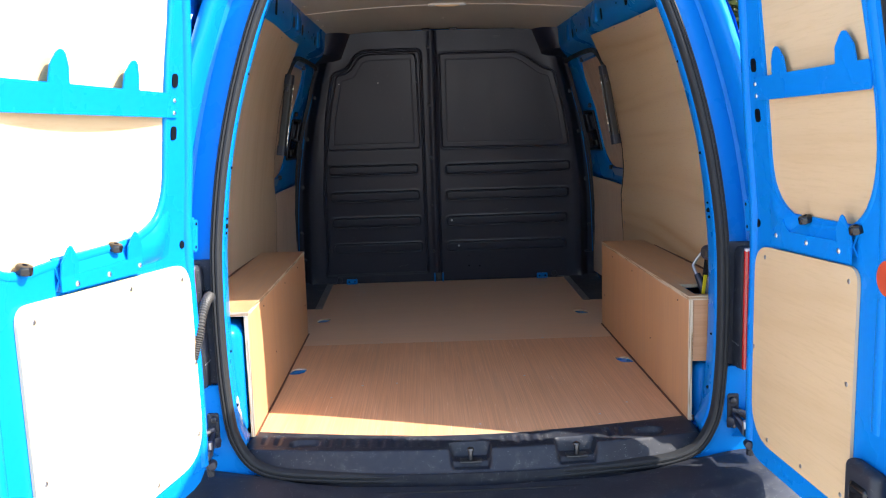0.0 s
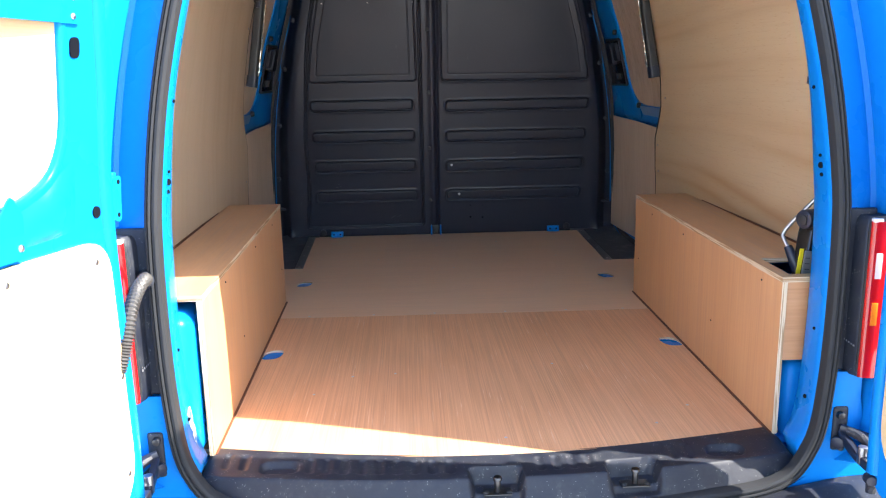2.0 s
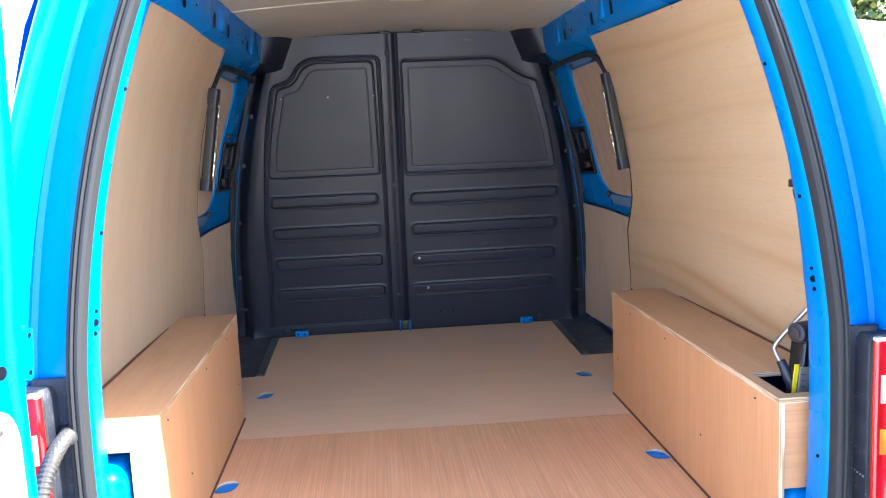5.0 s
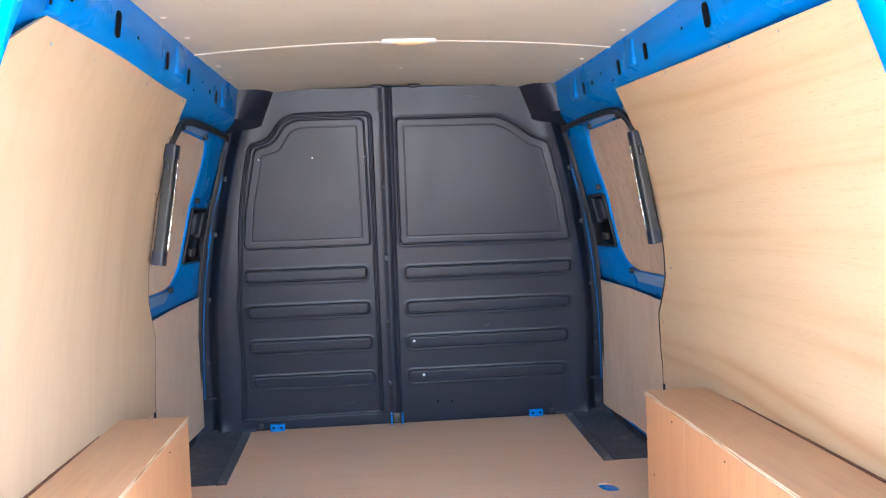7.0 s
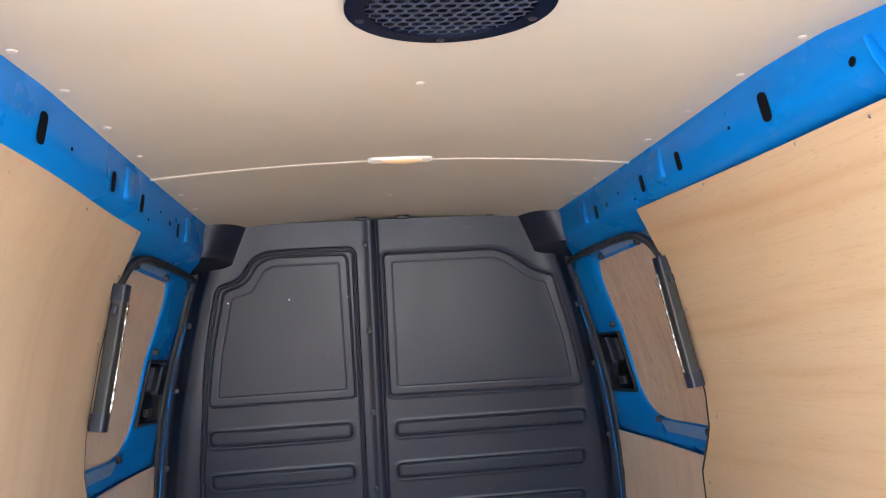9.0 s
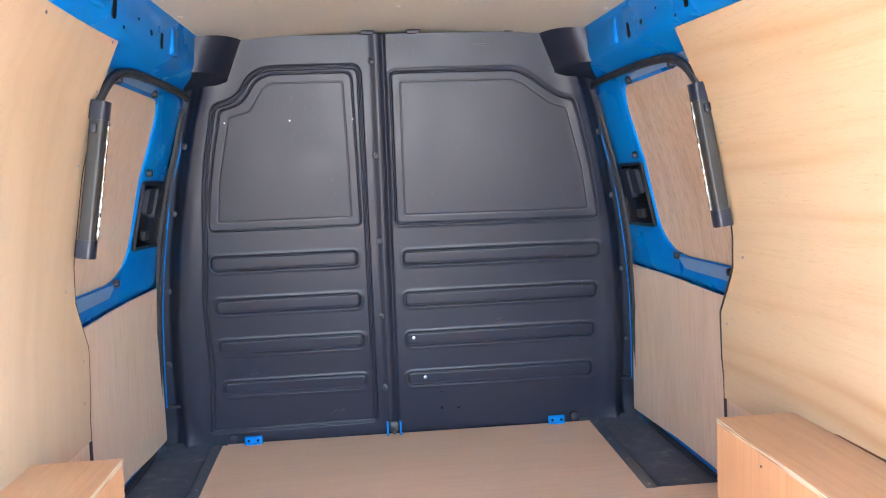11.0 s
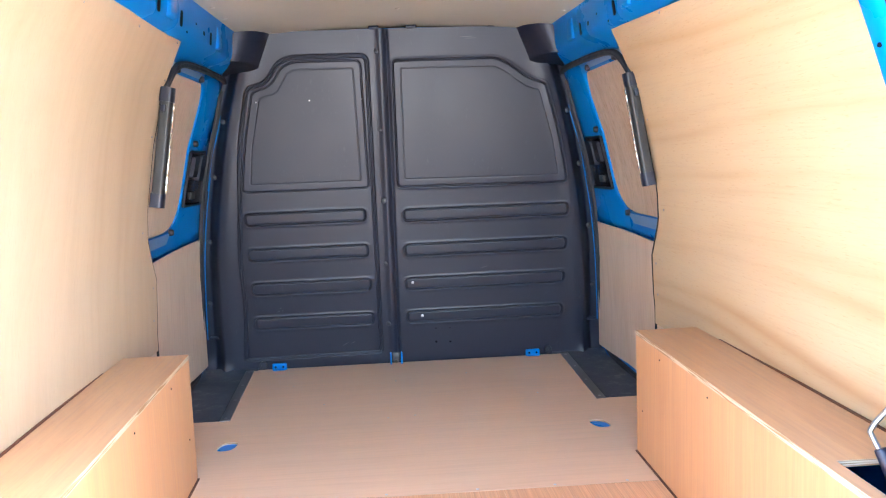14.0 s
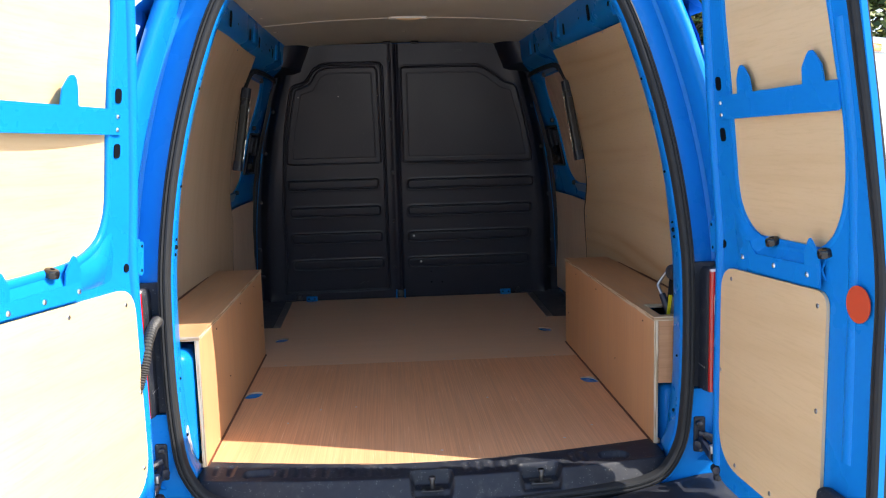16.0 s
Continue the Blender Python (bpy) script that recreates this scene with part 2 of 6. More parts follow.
reflector = material("red_reflector", (0.55, 0.07, 0.03), 0.25)
yellow = material("yellow_label", (0.75, 0.62, 0.02), 0.5)
label_grey = material("grey_label", (0.20, 0.20, 0.21), 0.5)
conduit_grey = material("grey_conduit", (0.040, 0.038, 0.036), 0.5)
sticker_and_light_white = material("pale_sticker_and_light", (0.70, 0.66, 0.66), 0.5)
dark_steel = material("dark_steel", (0.10, 0.10, 0.105), 0.35, 1.0)
navy_gloss = material("navy_gloss", (0.005, 0.0075, 0.019), 0.22, 0.0, 0.0, 0.35)
black_gloss = material("black_gloss", (0.010, 0.010, 0.011), 0.16)
concrete = material("pale_concrete", (0.40, 0.38, 0.35), 0.85)
_s = noise_node(concrete, 1.1, (1, 1, 1), 8.0, 0.65)
set_color(concrete, ramp(concrete, _s, [(0.3, (0.42, 0.405, 0.375)), (0.7, (0.56, 0.54, 0.505))]))
set_bump(concrete, noise_node(concrete, 90.0, (1, 1, 1), 6.0), 0.5, 0.004)
leaf = material("leaf_green", (0.07, 0.12, 0.025), 0.5)
_g = leaf.node_tree.nodes.new("ShaderNodeNewGeometry")
set_color(leaf, ramp(leaf, _g.outputs["Random Per Island"], [(0.0, (0.030, 0.062, 0.014)), (0.5, (0.075, 0.120, 0.022)), (0.85, (0.17, 0.19, 0.035)), (1.0, (0.28, 0.25, 0.05))]))
bark = material("grey_bark", (0.12, 0.09, 0.065), 0.9)
set_bump(bark, noise_node(bark, 30.0, (1, 1, 0.2)), 0.8, 0.01)
# white van paint greyed: the shade on its side is put into the colour
van_shade_paint = material("shaded_white_vehicle_paint", (0.30, 0.34, 0.385), 0.3, 0.0, 0.3)
set_rough(van_shade_paint, noise_node(van_shade_paint, 6.0), 0.26, 0.36)
strip_blue = material("pale_blue_strip", (0.15, 0.27, 0.47), 0.3)
grille_blue = material("blue_black_grille", (0.026, 0.032, 0.050), 0.30)
glass_dark = material("dark_glass", (0.02, 0.025, 0.03), 0.05)
fence_wood = veneer("fence_board", (0.50, 0.36, 0.21), (0.42, 0.29, 0.16), (0.3, 0.2, 0.1), 2, 60.0, 0.7)


# ---- building helpers ----
def finish(name, bm, mat, parent=None, label="", smooth=32.0):
    """Link a bmesh as one mesh object. smooth: the angle up to which edges are rounded off."""
    bmesh.ops.recalc_face_normals(bm, faces=bm.faces)
    me = bpy.data.meshes.new(name)
    bm.to_mesh(me)
    bm.free()
    for mm in (mat if isinstance(mat, (list, tuple)) else [mat]):
        me.materials.append(mm)
    if smooth:
        me.shade_smooth()
        me.set_sharp_from_angle(angle=radians(smooth))
    ob = new(name, me)
    if parent is not None:
        ob.parent = parent
    if label:
        ob["label"] = label
    return ob


def part(name, bm, mat, parent, label="", smooth=32.0):
    return finish(name, bm, mat, parent, label, smooth)


def holder(name, label, category, kind="", group="", at=(0, 0, 0)):
    ob = new(name)
    ob.empty_display_size = 0.05
    ob.location = at
    return tagged(ob, label, category, group, kind)


def box(cx, cy, cz, sx, sy, sz, bevel=0.0, seg=2, m=None):
    bm = bmesh.new()
    bmesh.ops.create_cube(bm, size=1.0)
    bmesh.ops.scale(bm, vec=(sx, sy, sz), verts=bm.verts)
    if bevel:
        bmesh.ops.bevel(bm, geom=bm.edges[:], offset=bevel, segments=seg, affect="EDGES", profile=0.5)
    bmesh.ops.translate(bm, vec=(cx, cy, cz), verts=bm.verts)
    if m is not None:
        bmesh.ops.transform(bm, matrix=m, verts=bm.verts)
    return bm


def cyl(a, b, r1, r2=None, seg=16, bevel=0.0):
    a, b = Vector(a), Vector(b)
    bm = bmesh.new()
    bmesh.ops.create_cone(bm, cap_ends=True, segments=seg, radius1=r1, radius2=r1 if r2 is None else r2, depth=(b - a).length)
    if bevel:
        es = [e for e in bm.edges if len(e.link_faces) == 2 and any(len(f.verts) > 4 for f in e.link_faces)]
        bmesh.ops.bevel(bm, geom=es, offset=bevel, segments=2, affect="EDGES", profile=0.5)
    q = (b - a).to_track_quat("Z", "Y").to_matrix().to_4x4()
    bmesh.ops.transform(bm, matrix=Matrix.Translation((a + b) / 2) @ q, verts=bm.verts)
    return bm


def join(*bms):
    out = bmesh.new()
    for b in bms:
        me = bpy.data.meshes.new("tmp")
        b.to_mesh(me)
        b.free()
        out.from_mesh(me)
        bpy.data.meshes.remove(me)
    return out


def smooth_path(pts, n=8, closed=False):
    """Catmull-Rom through the points."""
    pts = [Vector(p) for p in pts]
    out, k = [], len(pts)
    for i in range(k if closed else k - 1):
        if closed:
            p0, p1, p2, p3 = pts[i - 1], pts[i], pts[(i + 1) % k], pts[(i + 2) % k]
        else:
            p0, p1, p2, p3 = pts[max(i - 1, 0)], pts[i], pts[i + 1], pts[min(i + 2, k - 1)]
        for j in range(n):
            t = j / n
            out.append(0.5 * (2 * p1 + (p2 - p0) * t + (2 * p0 - 5 * p1 + 4 * p2 - p3) * t * t + (3 * p1 - p0 - 3 * p2 + p3) * t ** 3))
    if not closed:
        out.append(pts[-1])
    return out


def sweep(path, section, up=(0, 0, 1), closed=False, scale=None):
    """A closed section (list of 2D points: sideways, up) carried along a path."""
    path = [Vector(p) for p in path]
    bm, rings, n = bmesh.new(), [], len(path)
    for i, p in enumerate(path):
        a = path[i - 1] if (closed or i) else p
        b = path[(i + 1) % n] if (closed or i < n - 1) else p
        d = (b - a).normalized()
        u = Vector(up(i) if callable(up) else up)
        s = d.cross(u).normalized()
        w = s.cross(d)
        k = scale(i / max(n - 1, 1)) if scale else 1.0
        rings.append([bm.verts.new(p + s * x * k + w * y * k) for x, y in section])
    m = len(section)
    for i in range(n if closed else n - 1):
        r, q = rings[i], rings[(i + 1) % n]
        for j in range(m):
            bm.faces.new((r[j], r[(j + 1) % m], q[(j + 1) % m], q[j]))
    if not closed:
        bm.faces.new(rings[0][::-1])
        bm.faces.new(rings[-1])
    return bm


def circle(r, n=12, ry=None):
    return [(r * math.cos(2 * math.pi * i / n), (ry or r) * math.sin(2 * math.pi * i / n)) for i in range(n)]


def rounded(pts, radii, n=6):
    """A polygon with rounded corners; radii: one number, or one for each corner."""
    out, k = [], len(pts)
    for i in range(k):
        r = radii[i] if isinstance(radii, (list, tuple)) else radii
        p, a, b = Vector(pts[i]), Vector(pts[i - 1]), Vector(pts[(i + 1) % k])
        if r <= 0:
            out.append(tuple(p))
            continue
        da, db = (a - p), (b - p)
        r1 = min(r, da.length * 0.49, db.length * 0.49)
        s, e = p + da.normalized() * r1, p + db.normalized() * r1
        for j in range(n + 1):
            t = j / n
            out.append(tuple((1 - t) ** 2 * s + 2 * t * (1 - t) * p + t * t * e))
    return out


def plate(outline, w0, w1, place, holes=(), edge_slot=None, fold=None):
    """A flat plate of the outline (u, v), from depth w0 to w1, put in the world by place(u, v, w). Holes go through it."""
    bm = bmesh.new()
    loops = [list(outline)] + [list(h) for h in holes]
    rings = []
    for w in (w0, w1):
        edges, made = [], []
        for lp in loops:
            vs = [bm.verts.new((u, v, w)) for u, v in lp]
            made.append(vs)
            edges += [bm.edges.new((vs[i], vs[(i + 1) % len(vs)])) for i in range(len(vs))]
        bmesh.ops.triangle_fill(bm, edges=edges, use_beauty=True, use_dissolve=False)
        rings.append(made)
    for a, b in zip(*rings):
        for i in range(len(a)):
            j = (i + 1) % len(a)
            f = bm.faces.new((a[i], a[j], b[j], b[i]))
            if edge_slot is not None:
                f.material_index = edge_slot
    if fold is not None:
        bmesh.ops.bisect_plane(bm, geom=bm.verts[:] + bm.edges[:] + bm.faces[:], plane_co=(0, fold, 0), plane_no=(0, 1, 0))
    for v in bm.verts:
        v.co = Vector(place(*v.co))
    return bm


def sheet(fn, us, vs, thick=None):
    """A surface fn(u, v) over a grid, given depth by thick: a vector, or a function (u, v) for the back."""
    bm = bmesh.new()
    def grid(f):
        return [[bm.verts.new(Vector(f(u, v))) for v in vs] for u in us]
    def skin(g):
        for i in range(len(us) - 1):
            for j in range(len(vs) - 1):
                bm.faces.new((g[i][j], g[i + 1][j], g[i + 1][j + 1], g[i][j + 1]))
    g = grid(fn)
    skin(g)
    if thick is not None:
        h = grid(thick if callable(thick) else (lambda u, v: Vector(fn(u, v)) + Vector(thick)))
        skin(h)
        nu, nv = len(us), len(vs)
        rim = [(i, 0) for i in range(nu)] + [(nu - 1, j) for j in range(1, nv)] + [(i, nv - 1) for i in range(nu - 2, -1, -1)] + [(0, j) for j in range(nv - 2, 0, -1)]
        for (a, b), (c, d) in zip(rim, rim[1:] + rim[:1]):
            bm.faces.new((g[a][b], g[c][d], h[c][d], h[a][b]))
    return bm


def lerp_table(table, z):
    return float(np.interp(z, [p[0] for p in table], [p[1] for p in table]))


def steps(a, b, n):
    return [a + (b - a) * i / n for i in range(n + 1)]


def screw(parent, at, normal, r=0.0045, mat=None, name="screw", h=0.0016):
    """A small domed screw head."""
    bm = bmesh.new()
    bmesh.ops.create_uvsphere(bm, u_segments=10, v_segments=6, radius=r)
    bmesh.ops.scale(bm, vec=(1, 1, h / r), verts=bm.verts)
    bmesh.ops.transform(bm, matrix=Matrix.Translation(at) @ Vector(normal).to_track_quat("Z", "Y").to_matrix().to_4x4(), verts=bm.verts)
    return part(name, bm, mat or steel, parent)


FLOOR = 0.58


# ---- the van's shell ----
# half width of the rear opening at the outer edge of its seal, by height
OPENING = [(0.523, 0.38), (0.530, 0.455), (0.545, 0.505), (0.566, 0.533), (0.60, 0.555), (0.64, 0.568), (0.70, 0.575), (0.80, 0.580), (0.95, 0.580), (1.08, 0.574), (1.20, 0.561), (1.30, 0.544), (1.40, 0.521), (1.50, 0.492), (1.58, 0.464), (1.64, 0.436), (1.69, 0.398), (1.725, 0.34), (1.745, 0.24)]
PANEL = [(0.50, 0.700), (0.89, 0.705), (1.10, 0.690), (1.25, 0.667), (1.40, 0.642), (1.54, 0.606), (1.66, 0.549), (1.75, 0.50)]
SLIDER = [(0.50, 0.775), (0.95, 0.770), (1.10, 0.752), (1.22, 0.733), (1.40, 0.690), (1.60, 0.615), (1.70, 0.575)]


def seal_y(z, x=0.55):
    foot = min(1.0, max(0.0, (0.60 - z) / 0.06))
    return -0.06 + 0.10 * max(0.0, z - 1.05) - foot * (0.006 + 0.026 * max(0.0, 1 - (x / 0.55) ** 2))


def opening_loop():
    """The closed line of the rear opening: points and outward directions in the x-z plane."""
    half = [(x, z) for z, x in OPENING]
    pts = [(0.0, 0.516), (0.22, 0.517)] + half + [(0.12, 1.752), (0.0, 1.754)]
    ring = pts + [(-x, z) for x, z in pts[-2:0:-1]]
    path = smooth_path([(x, 0, z) for x, z in ring], 4, True)
    n = len(path)
    out = []
    for i in range(n):
        d = (path[(i + 1) % n] - path[i - 1]).normalized()
        out.append((path[i], Vector((d.z, 0, -d.x))))
    return out


LOOP = opening_loop()


def loft_round(section, dip=0.0, hood=False, shallow=False):
    """Carry an open section of (outward, lengthwise) offsets round the rear opening; dip lowers it under the sill."""
    bm = bmesh.new()
    keep = lambda r, z: (r if r < 0.02 else 0.02 + (r - 0.02) * min(1.0, max(0.05, (z - 0.555) / 0.06))) + dip * min(1.0, max(0.0, (0.588 - z) / 0.04))
    swell = [(0.60, 0.5), (0.66, 0.62), (0.72, 0.55), (0.745, 0.0), (1.00, 0.0), (1.06, 1.0), (1.10, 1.0), (1.737, 0.30)]
    lip = lambda y, z: y if not hood or y > -0.046 else max(y, -0.052) if z < 0.60 else -0.046 + (y + 0.046) * lerp_table(swell, z)
    deep = lambda y, z: y * lerp_table([(1.10, 1.0), (1.33, 0.20)], z) if shallow and y > 0 else lip(y, z)
    rings = [[bm.verts.new((0.001 + p.x + q.x * keep(r, p.z), deep(y, p.z) + seal_y(p.z, p.x) + 0.06, max(p.z + q.z * keep(r, p.z), p.z - 0.014 if hood and r > 0.02 and p.z < 0.65 else 0.0))) for r, y in section] for p, q in LOOP]
    for i in range(len(rings)):
        a, b = rings[i], rings[(i + 1) % len(rings)]
        for j in range(len(section) - 1):
            bm.faces.new((a[j], a[j + 1], b[j + 1], b[j]))
    return bm


rear_frame = holder("rear_door_frame", "bright blue painted steel rear door opening", "door frame", "structure")
FLANGE = [(0.0, -0.046), (-0.013, -0.046), (-0.0165, -0.040), (-0.0155, -0.025), (-0.0135, 0.0), (-0.010, 0.026), (-0.005, 0.034), (0.010, 0.040), (0.05, 0.045), (0.11, 0.048)]
part("inner_flange", loft_round(FLANGE, 0.075, False, True), paint, rear_frame, "", 50)
part("outer_gutter", loft_round([(-0.007, -0.046), (0.0, -0.045), (0.020, -0.041), (0.060, -0.030), (0.068, -0.034), (0.072, -0.066), (0.075, -0.104), (0.080, -0.118), (0.088, -0.126), (0.097, -0.123), (0.104, -0.108), (0.114, -0.07), (0.129, 0.0), (0.152, 0.15), (0.19, 0.6)], 0.0, True), paint, rear_frame, "", 40)
# flat body corners below the door checks
for sg in (-1, 1):
    corner = [(sg * (lerp_table(OPENING, z) + 0.002), z) for z in (0.747, 0.70, 0.64, 0.60, 0.566, 0.545, 0.530, 0.524)] + [(sg * 0.40, 0.49), (sg * 0.662, 0.49), (sg * 0.662, 0.56), (sg * 0.638, 0.70), (sg * 0.638, 0.747)]
    part("corner_panel", plate(corner, -0.0565, -0.052, lambda u, v, w: (u, w, v)), paint, rear_frame)
# ribbed rubber seal round the opening
SEAL_SECTION = [(r + 0.007, y) for r, y in ((-0.0225, -0.046), (-0.0225, -0.058), (-0.020, -0.0645), (-0.0155, -0.067), (-0.0115, -0.0665), (-0.0100, -0.0635), (-0.0085, -0.0675), (-0.0060, -0.0685), (-0.0045, -0.0650), (-0.003, -0.0675), (0.0005, -0.0655), (0.0015, -0.057), (0.0005, -0.044))]
part("rubber_seal", loft_round(SEAL_SECTION), rubber, rear_frame, "ribbed black rubber door seal", 25)
for sg in (-1, 1):
    for z, r in ((1.125, 0.0028), (1.108, 0.0055), (1.092, 0.0035), (1.24, 0.003), (0.815, 0.003), (0.685, 0.004), (1.45, 0.003)):
        xs = lerp_table(OPENING, z)
        a = Vector((0.001 + sg * (xs - 0.0150), -0.014 + seal_y(z) + 0.06, z))
        part("hole", cyl(a, a + Vector((-sg * 0.0012, -0.0006, 0)), r, r, 10), dark, rear_frame)

# outer skin, roof and the closed front
SKIN = [(0.25, 0.80), (0.55, 0.84), (0.95, 0.84), (1.15, 0.82), (1.35, 0.77), (1.55, 0.70), (1.70, 0.63), (1.79, 0.52), (1.835, 0.32), (1.845, 0.0)]
van_body = holder("van_body", "bright blue painted outer body of a small van", "van body", "structure")
for sg in (-1, 1):
    def skin(u, v, sg=sg):
        t = v * (len(SKIN) - 1)
        i = min(int(t), len(SKIN) - 2)
        f = t - i
        z = SKIN[i][0] * (1 - f) + SKIN[i + 1][0] * f
        x = SKIN[i][1] * (1 - f) + SKIN[i + 1][1] * f
        return (sg * x, u, z)
    part("side_skin", sheet(skin, [0.55, 0.9, 1.5, 2.3], steps(0, 1, 27), (0, 0, -0.004)), paint, van_body)
front = [(x, z) for z, x in SKIN] + [(-x, z) for z, x in SKIN[-2::-1]]
part("front_wall", plate(front, 2.292, 2.304, lambda u, v, w: (u, w, v)), paint, van_body)
part("underbody", box(0, 1.12, 0.40, 1.56, 2.32, 0.06, 0.01), plastic, van_body, "dark underbody")

# ---- floor ----
floor = holder("floor", "red-brown plywood van floor in two boards", "floor", "structure", at=(0, 1, FLOOR - 0.02))


def on(ob):
    """Keep a part where it was built although its holder stands elsewhere."""
    def go(child):
        child.matrix_parent_inverse = Matrix.Translation(-Vector(ob.location))
        return child
    return go


put = on(floor)
HOLES_N = [(-0.515, 0.60), (0.515, 0.60)]
HOLES_F = [(-0.520, 1.30), (0.515, 1.30)]


def shrink(poly, d):
    out, n = [], len(poly)
    area = sum(poly[i - 1][0] * poly[i][1] - poly[i][0] * poly[i - 1][1] for i in range(n))
    s = 1 if area > 0 else -1
    for i in range(n):
        a, p, b = Vector(poly[i - 1]), Vector(poly[i]), Vector(poly[(i + 1) % n])
        n1 = Vector((-(p - a).y, (p - a).x)).normalized() * s
        n2 = Vector((-(b - p).y, (b - p).x)).normalized() * s
        k = (n1 + n2)
        out.append(tuple(p + k * d / max(0.4, 1 + n1.dot(n2))))
    return out


def slot_outline(cx, cy):
    k = math.copysign(0.006, cx)
    out = []
    for i in range(28):
        a = 2 * math.pi * i / 28
        c, d = math.cos(a), math.sin(a)
        u, v = 0.0245 * math.copysign(abs(c) ** 0.75, c), 0.033 * math.copysign(abs(d) ** 0.75, d)
        out.append((cx + u - k * v / 0.033, cy + v))
    return out


SEAM_Y = lambda x: 0.902 - 0.020 * x
rear_edge = [(x, 0.012 + 0.062 * (x / 0.53) ** 2) for x in steps(-0.60, 0.60, 14)]
flat = lambda u, v, w: (u, v, w)
put(part("floor_board", plate(rear_edge + [(0.66, SEAM_Y(0.66) - 0.0006), (-0.66, SEAM_Y(-0.66) - 0.0006)], FLOOR - 0.012, FLOOR, flat, [slot_outline(*h) for h in HOLES_N], 1), [ply_floor, ply_edge], floor, "striped red-brown plywood board", 0))
put(part("floor_board", plate([(-0.66, SEAM_Y(-0.66) + 0.0006), (0.66, SEAM_Y(0.66) + 0.0006), (0.66, 1.10), (0.752, 1.10), (0.752, 1.525), (0.572, 1.525), (0.586, 2.095), (-0.570, 2.105), (-0.560, 1.525), (-0.752, 1.525), (-0.752, 1.10), (-0.66, 1.10)], FLOOR - 0.012, FLOOR, flat, [slot_outline(*h) for h in HOLES_F], 1), [ply_floor_front, ply_edge], floor, "plain pinkish-brown plywood board", 0))
put(part("steel_pan", box(0, 1.05, FLOOR - 0.0165, 1.44, 2.0, 0.004), paint, floor, "blue painted steel under the boards"))
for h in HOLES_N + HOLES_F:
    put(part("slot_floor", plate(shrink(slot_outline(*h), -0.001), FLOOR - 0.0080, FLOOR - 0.0055, flat), paint, floor, "blue painted steel seen in a slot"))
# angle strips and dark mats of the side door wells
for sg in (-1, 1):
    xa, xb = (0.576, 0.592) if sg > 0 else (0.564, 0.580)
    m = lambda u, v, w, sg=sg, xa=xa, xb=xb: (sg * (xa + (xb - xa) * v + u), 1.522 + 0.575 * v, w)
    strip = put(part("angle_strip", plate([(-0.010, 0), (0.020, 0), (0.020, 1), (-0.010, 1)], FLOOR, FLOOR + 0.0018, m), alloy, floor, "grey metal edging strip"))
    put(part("strip_lip", plate([(0.018, 0), (0.020, 0), (0.020, 1), (0.018, 1)], FLOOR - 0.03, FLOOR + 0.0018, m), alloy, floor))
    for v in (0.04, 0.36, 0.66, 0.95):
        put(screw(floor, m(0.005, v, FLOOR + 0.002), (0, 0, 1), 0.005, steel))
    put(part("floor_mat", sheet(lambda u, v, sg=sg: (sg * u, v, FLOOR - 0.010 + 0.004 * math.sin(u * 40) * 0.3 + 0.018 * max(0, (v - 2.02) / 0.1) ** 2), steps(0.555, 0.775, 12), steps(1.50, 2.12, 14), (0, 0, -0.012)), mat_rubber, floor, "scuffed dark grey moulded mat"))
for x in (-0.46, -0.27, -0.09, 0.12, 0.30, 0.47):
    put(screw(floor, (x, SEAM_Y(x) + 0.012, FLOOR), (0, 0, 1), 0.0038))
for x, y in ((-0.30, 0.43), (-0.20, 0.44), (0.18, 0.47), (0.33, 0.12), (0.02, 0.08), (-0.38, 0.33), (0.0, 1.47), (-0.08, 1.46), (0.40, 1.62), (-0.28, 1.63), (-0.05, 1.85), (0.2, 1.9), (-0.4, 1.86), (0.42, 0.2)):
    put(screw(floor, (x, y, FLOOR), (0, 0, 1), 0.0032))

# ---- sill ----
sill = holder("door_sill", "black textured plastic loading sill with two strikers", "sill", "structure", at=(0, -0.02, 0.56))


def soft_step(d, w):
    return min(1.0, max(0.0, 0.5 - d / w))


def rrect(x, y, cx, cy, hx, hy, r):
    """Signed distance to a rounded rectangle."""
    qx, qy = abs(x - cx) - hx + r, abs(y - cy) - hy + r
    return math.hypot(max(qx, 0), max(qy, 0)) + min(max(qx, qy), 0) - r


def sill_lip(x):
    return -0.072 + 0.039 * (x / 0.48) ** 2


def sill_top(x, y):
    back = 0.012 + 0.062 * (x / 0.53) ** 2
    z = FLOOR + 0.0025 - 0.006 * soft_step(y - 0.015, 0.06)
    lip = sill_lip(x)
    z -= 0.046 * soft_step(y - lip + 0.010, 0.026)
    for cx in (-0.013, 0.236):
        z -= 0.030 * soft_step(rrect(x, y, cx, lip + 0.005, 0.045, 0.036, 0.010), 0.010) * min(1.0, max(0.0, (z - 0.535) / 0.03))
    for cx in (-0.405, 0.420):
        z -= 0.011 * soft_step(rrect(x, y, cx, -0.002, 0.034, 0.017, 0.015), 0.006)
    for cx in (-0.505, -0.472, -0.350, -0.318, -0.286, -0.254, -0.222, -0.190, -0.158, -0.126, -0.094, 0.07, 0.10, 0.13, 0.16, 0.32, 0.35):
        z -= 0.003 * soft_step(rrect(x, y, cx, 0.5 * (lip + back) + 0.006, 0.006, 0.024, 0.005), 0.004)
    z -= 0.012 * max(0.0, (abs(x) - 0.528) / 0.02) ** 2
    return z


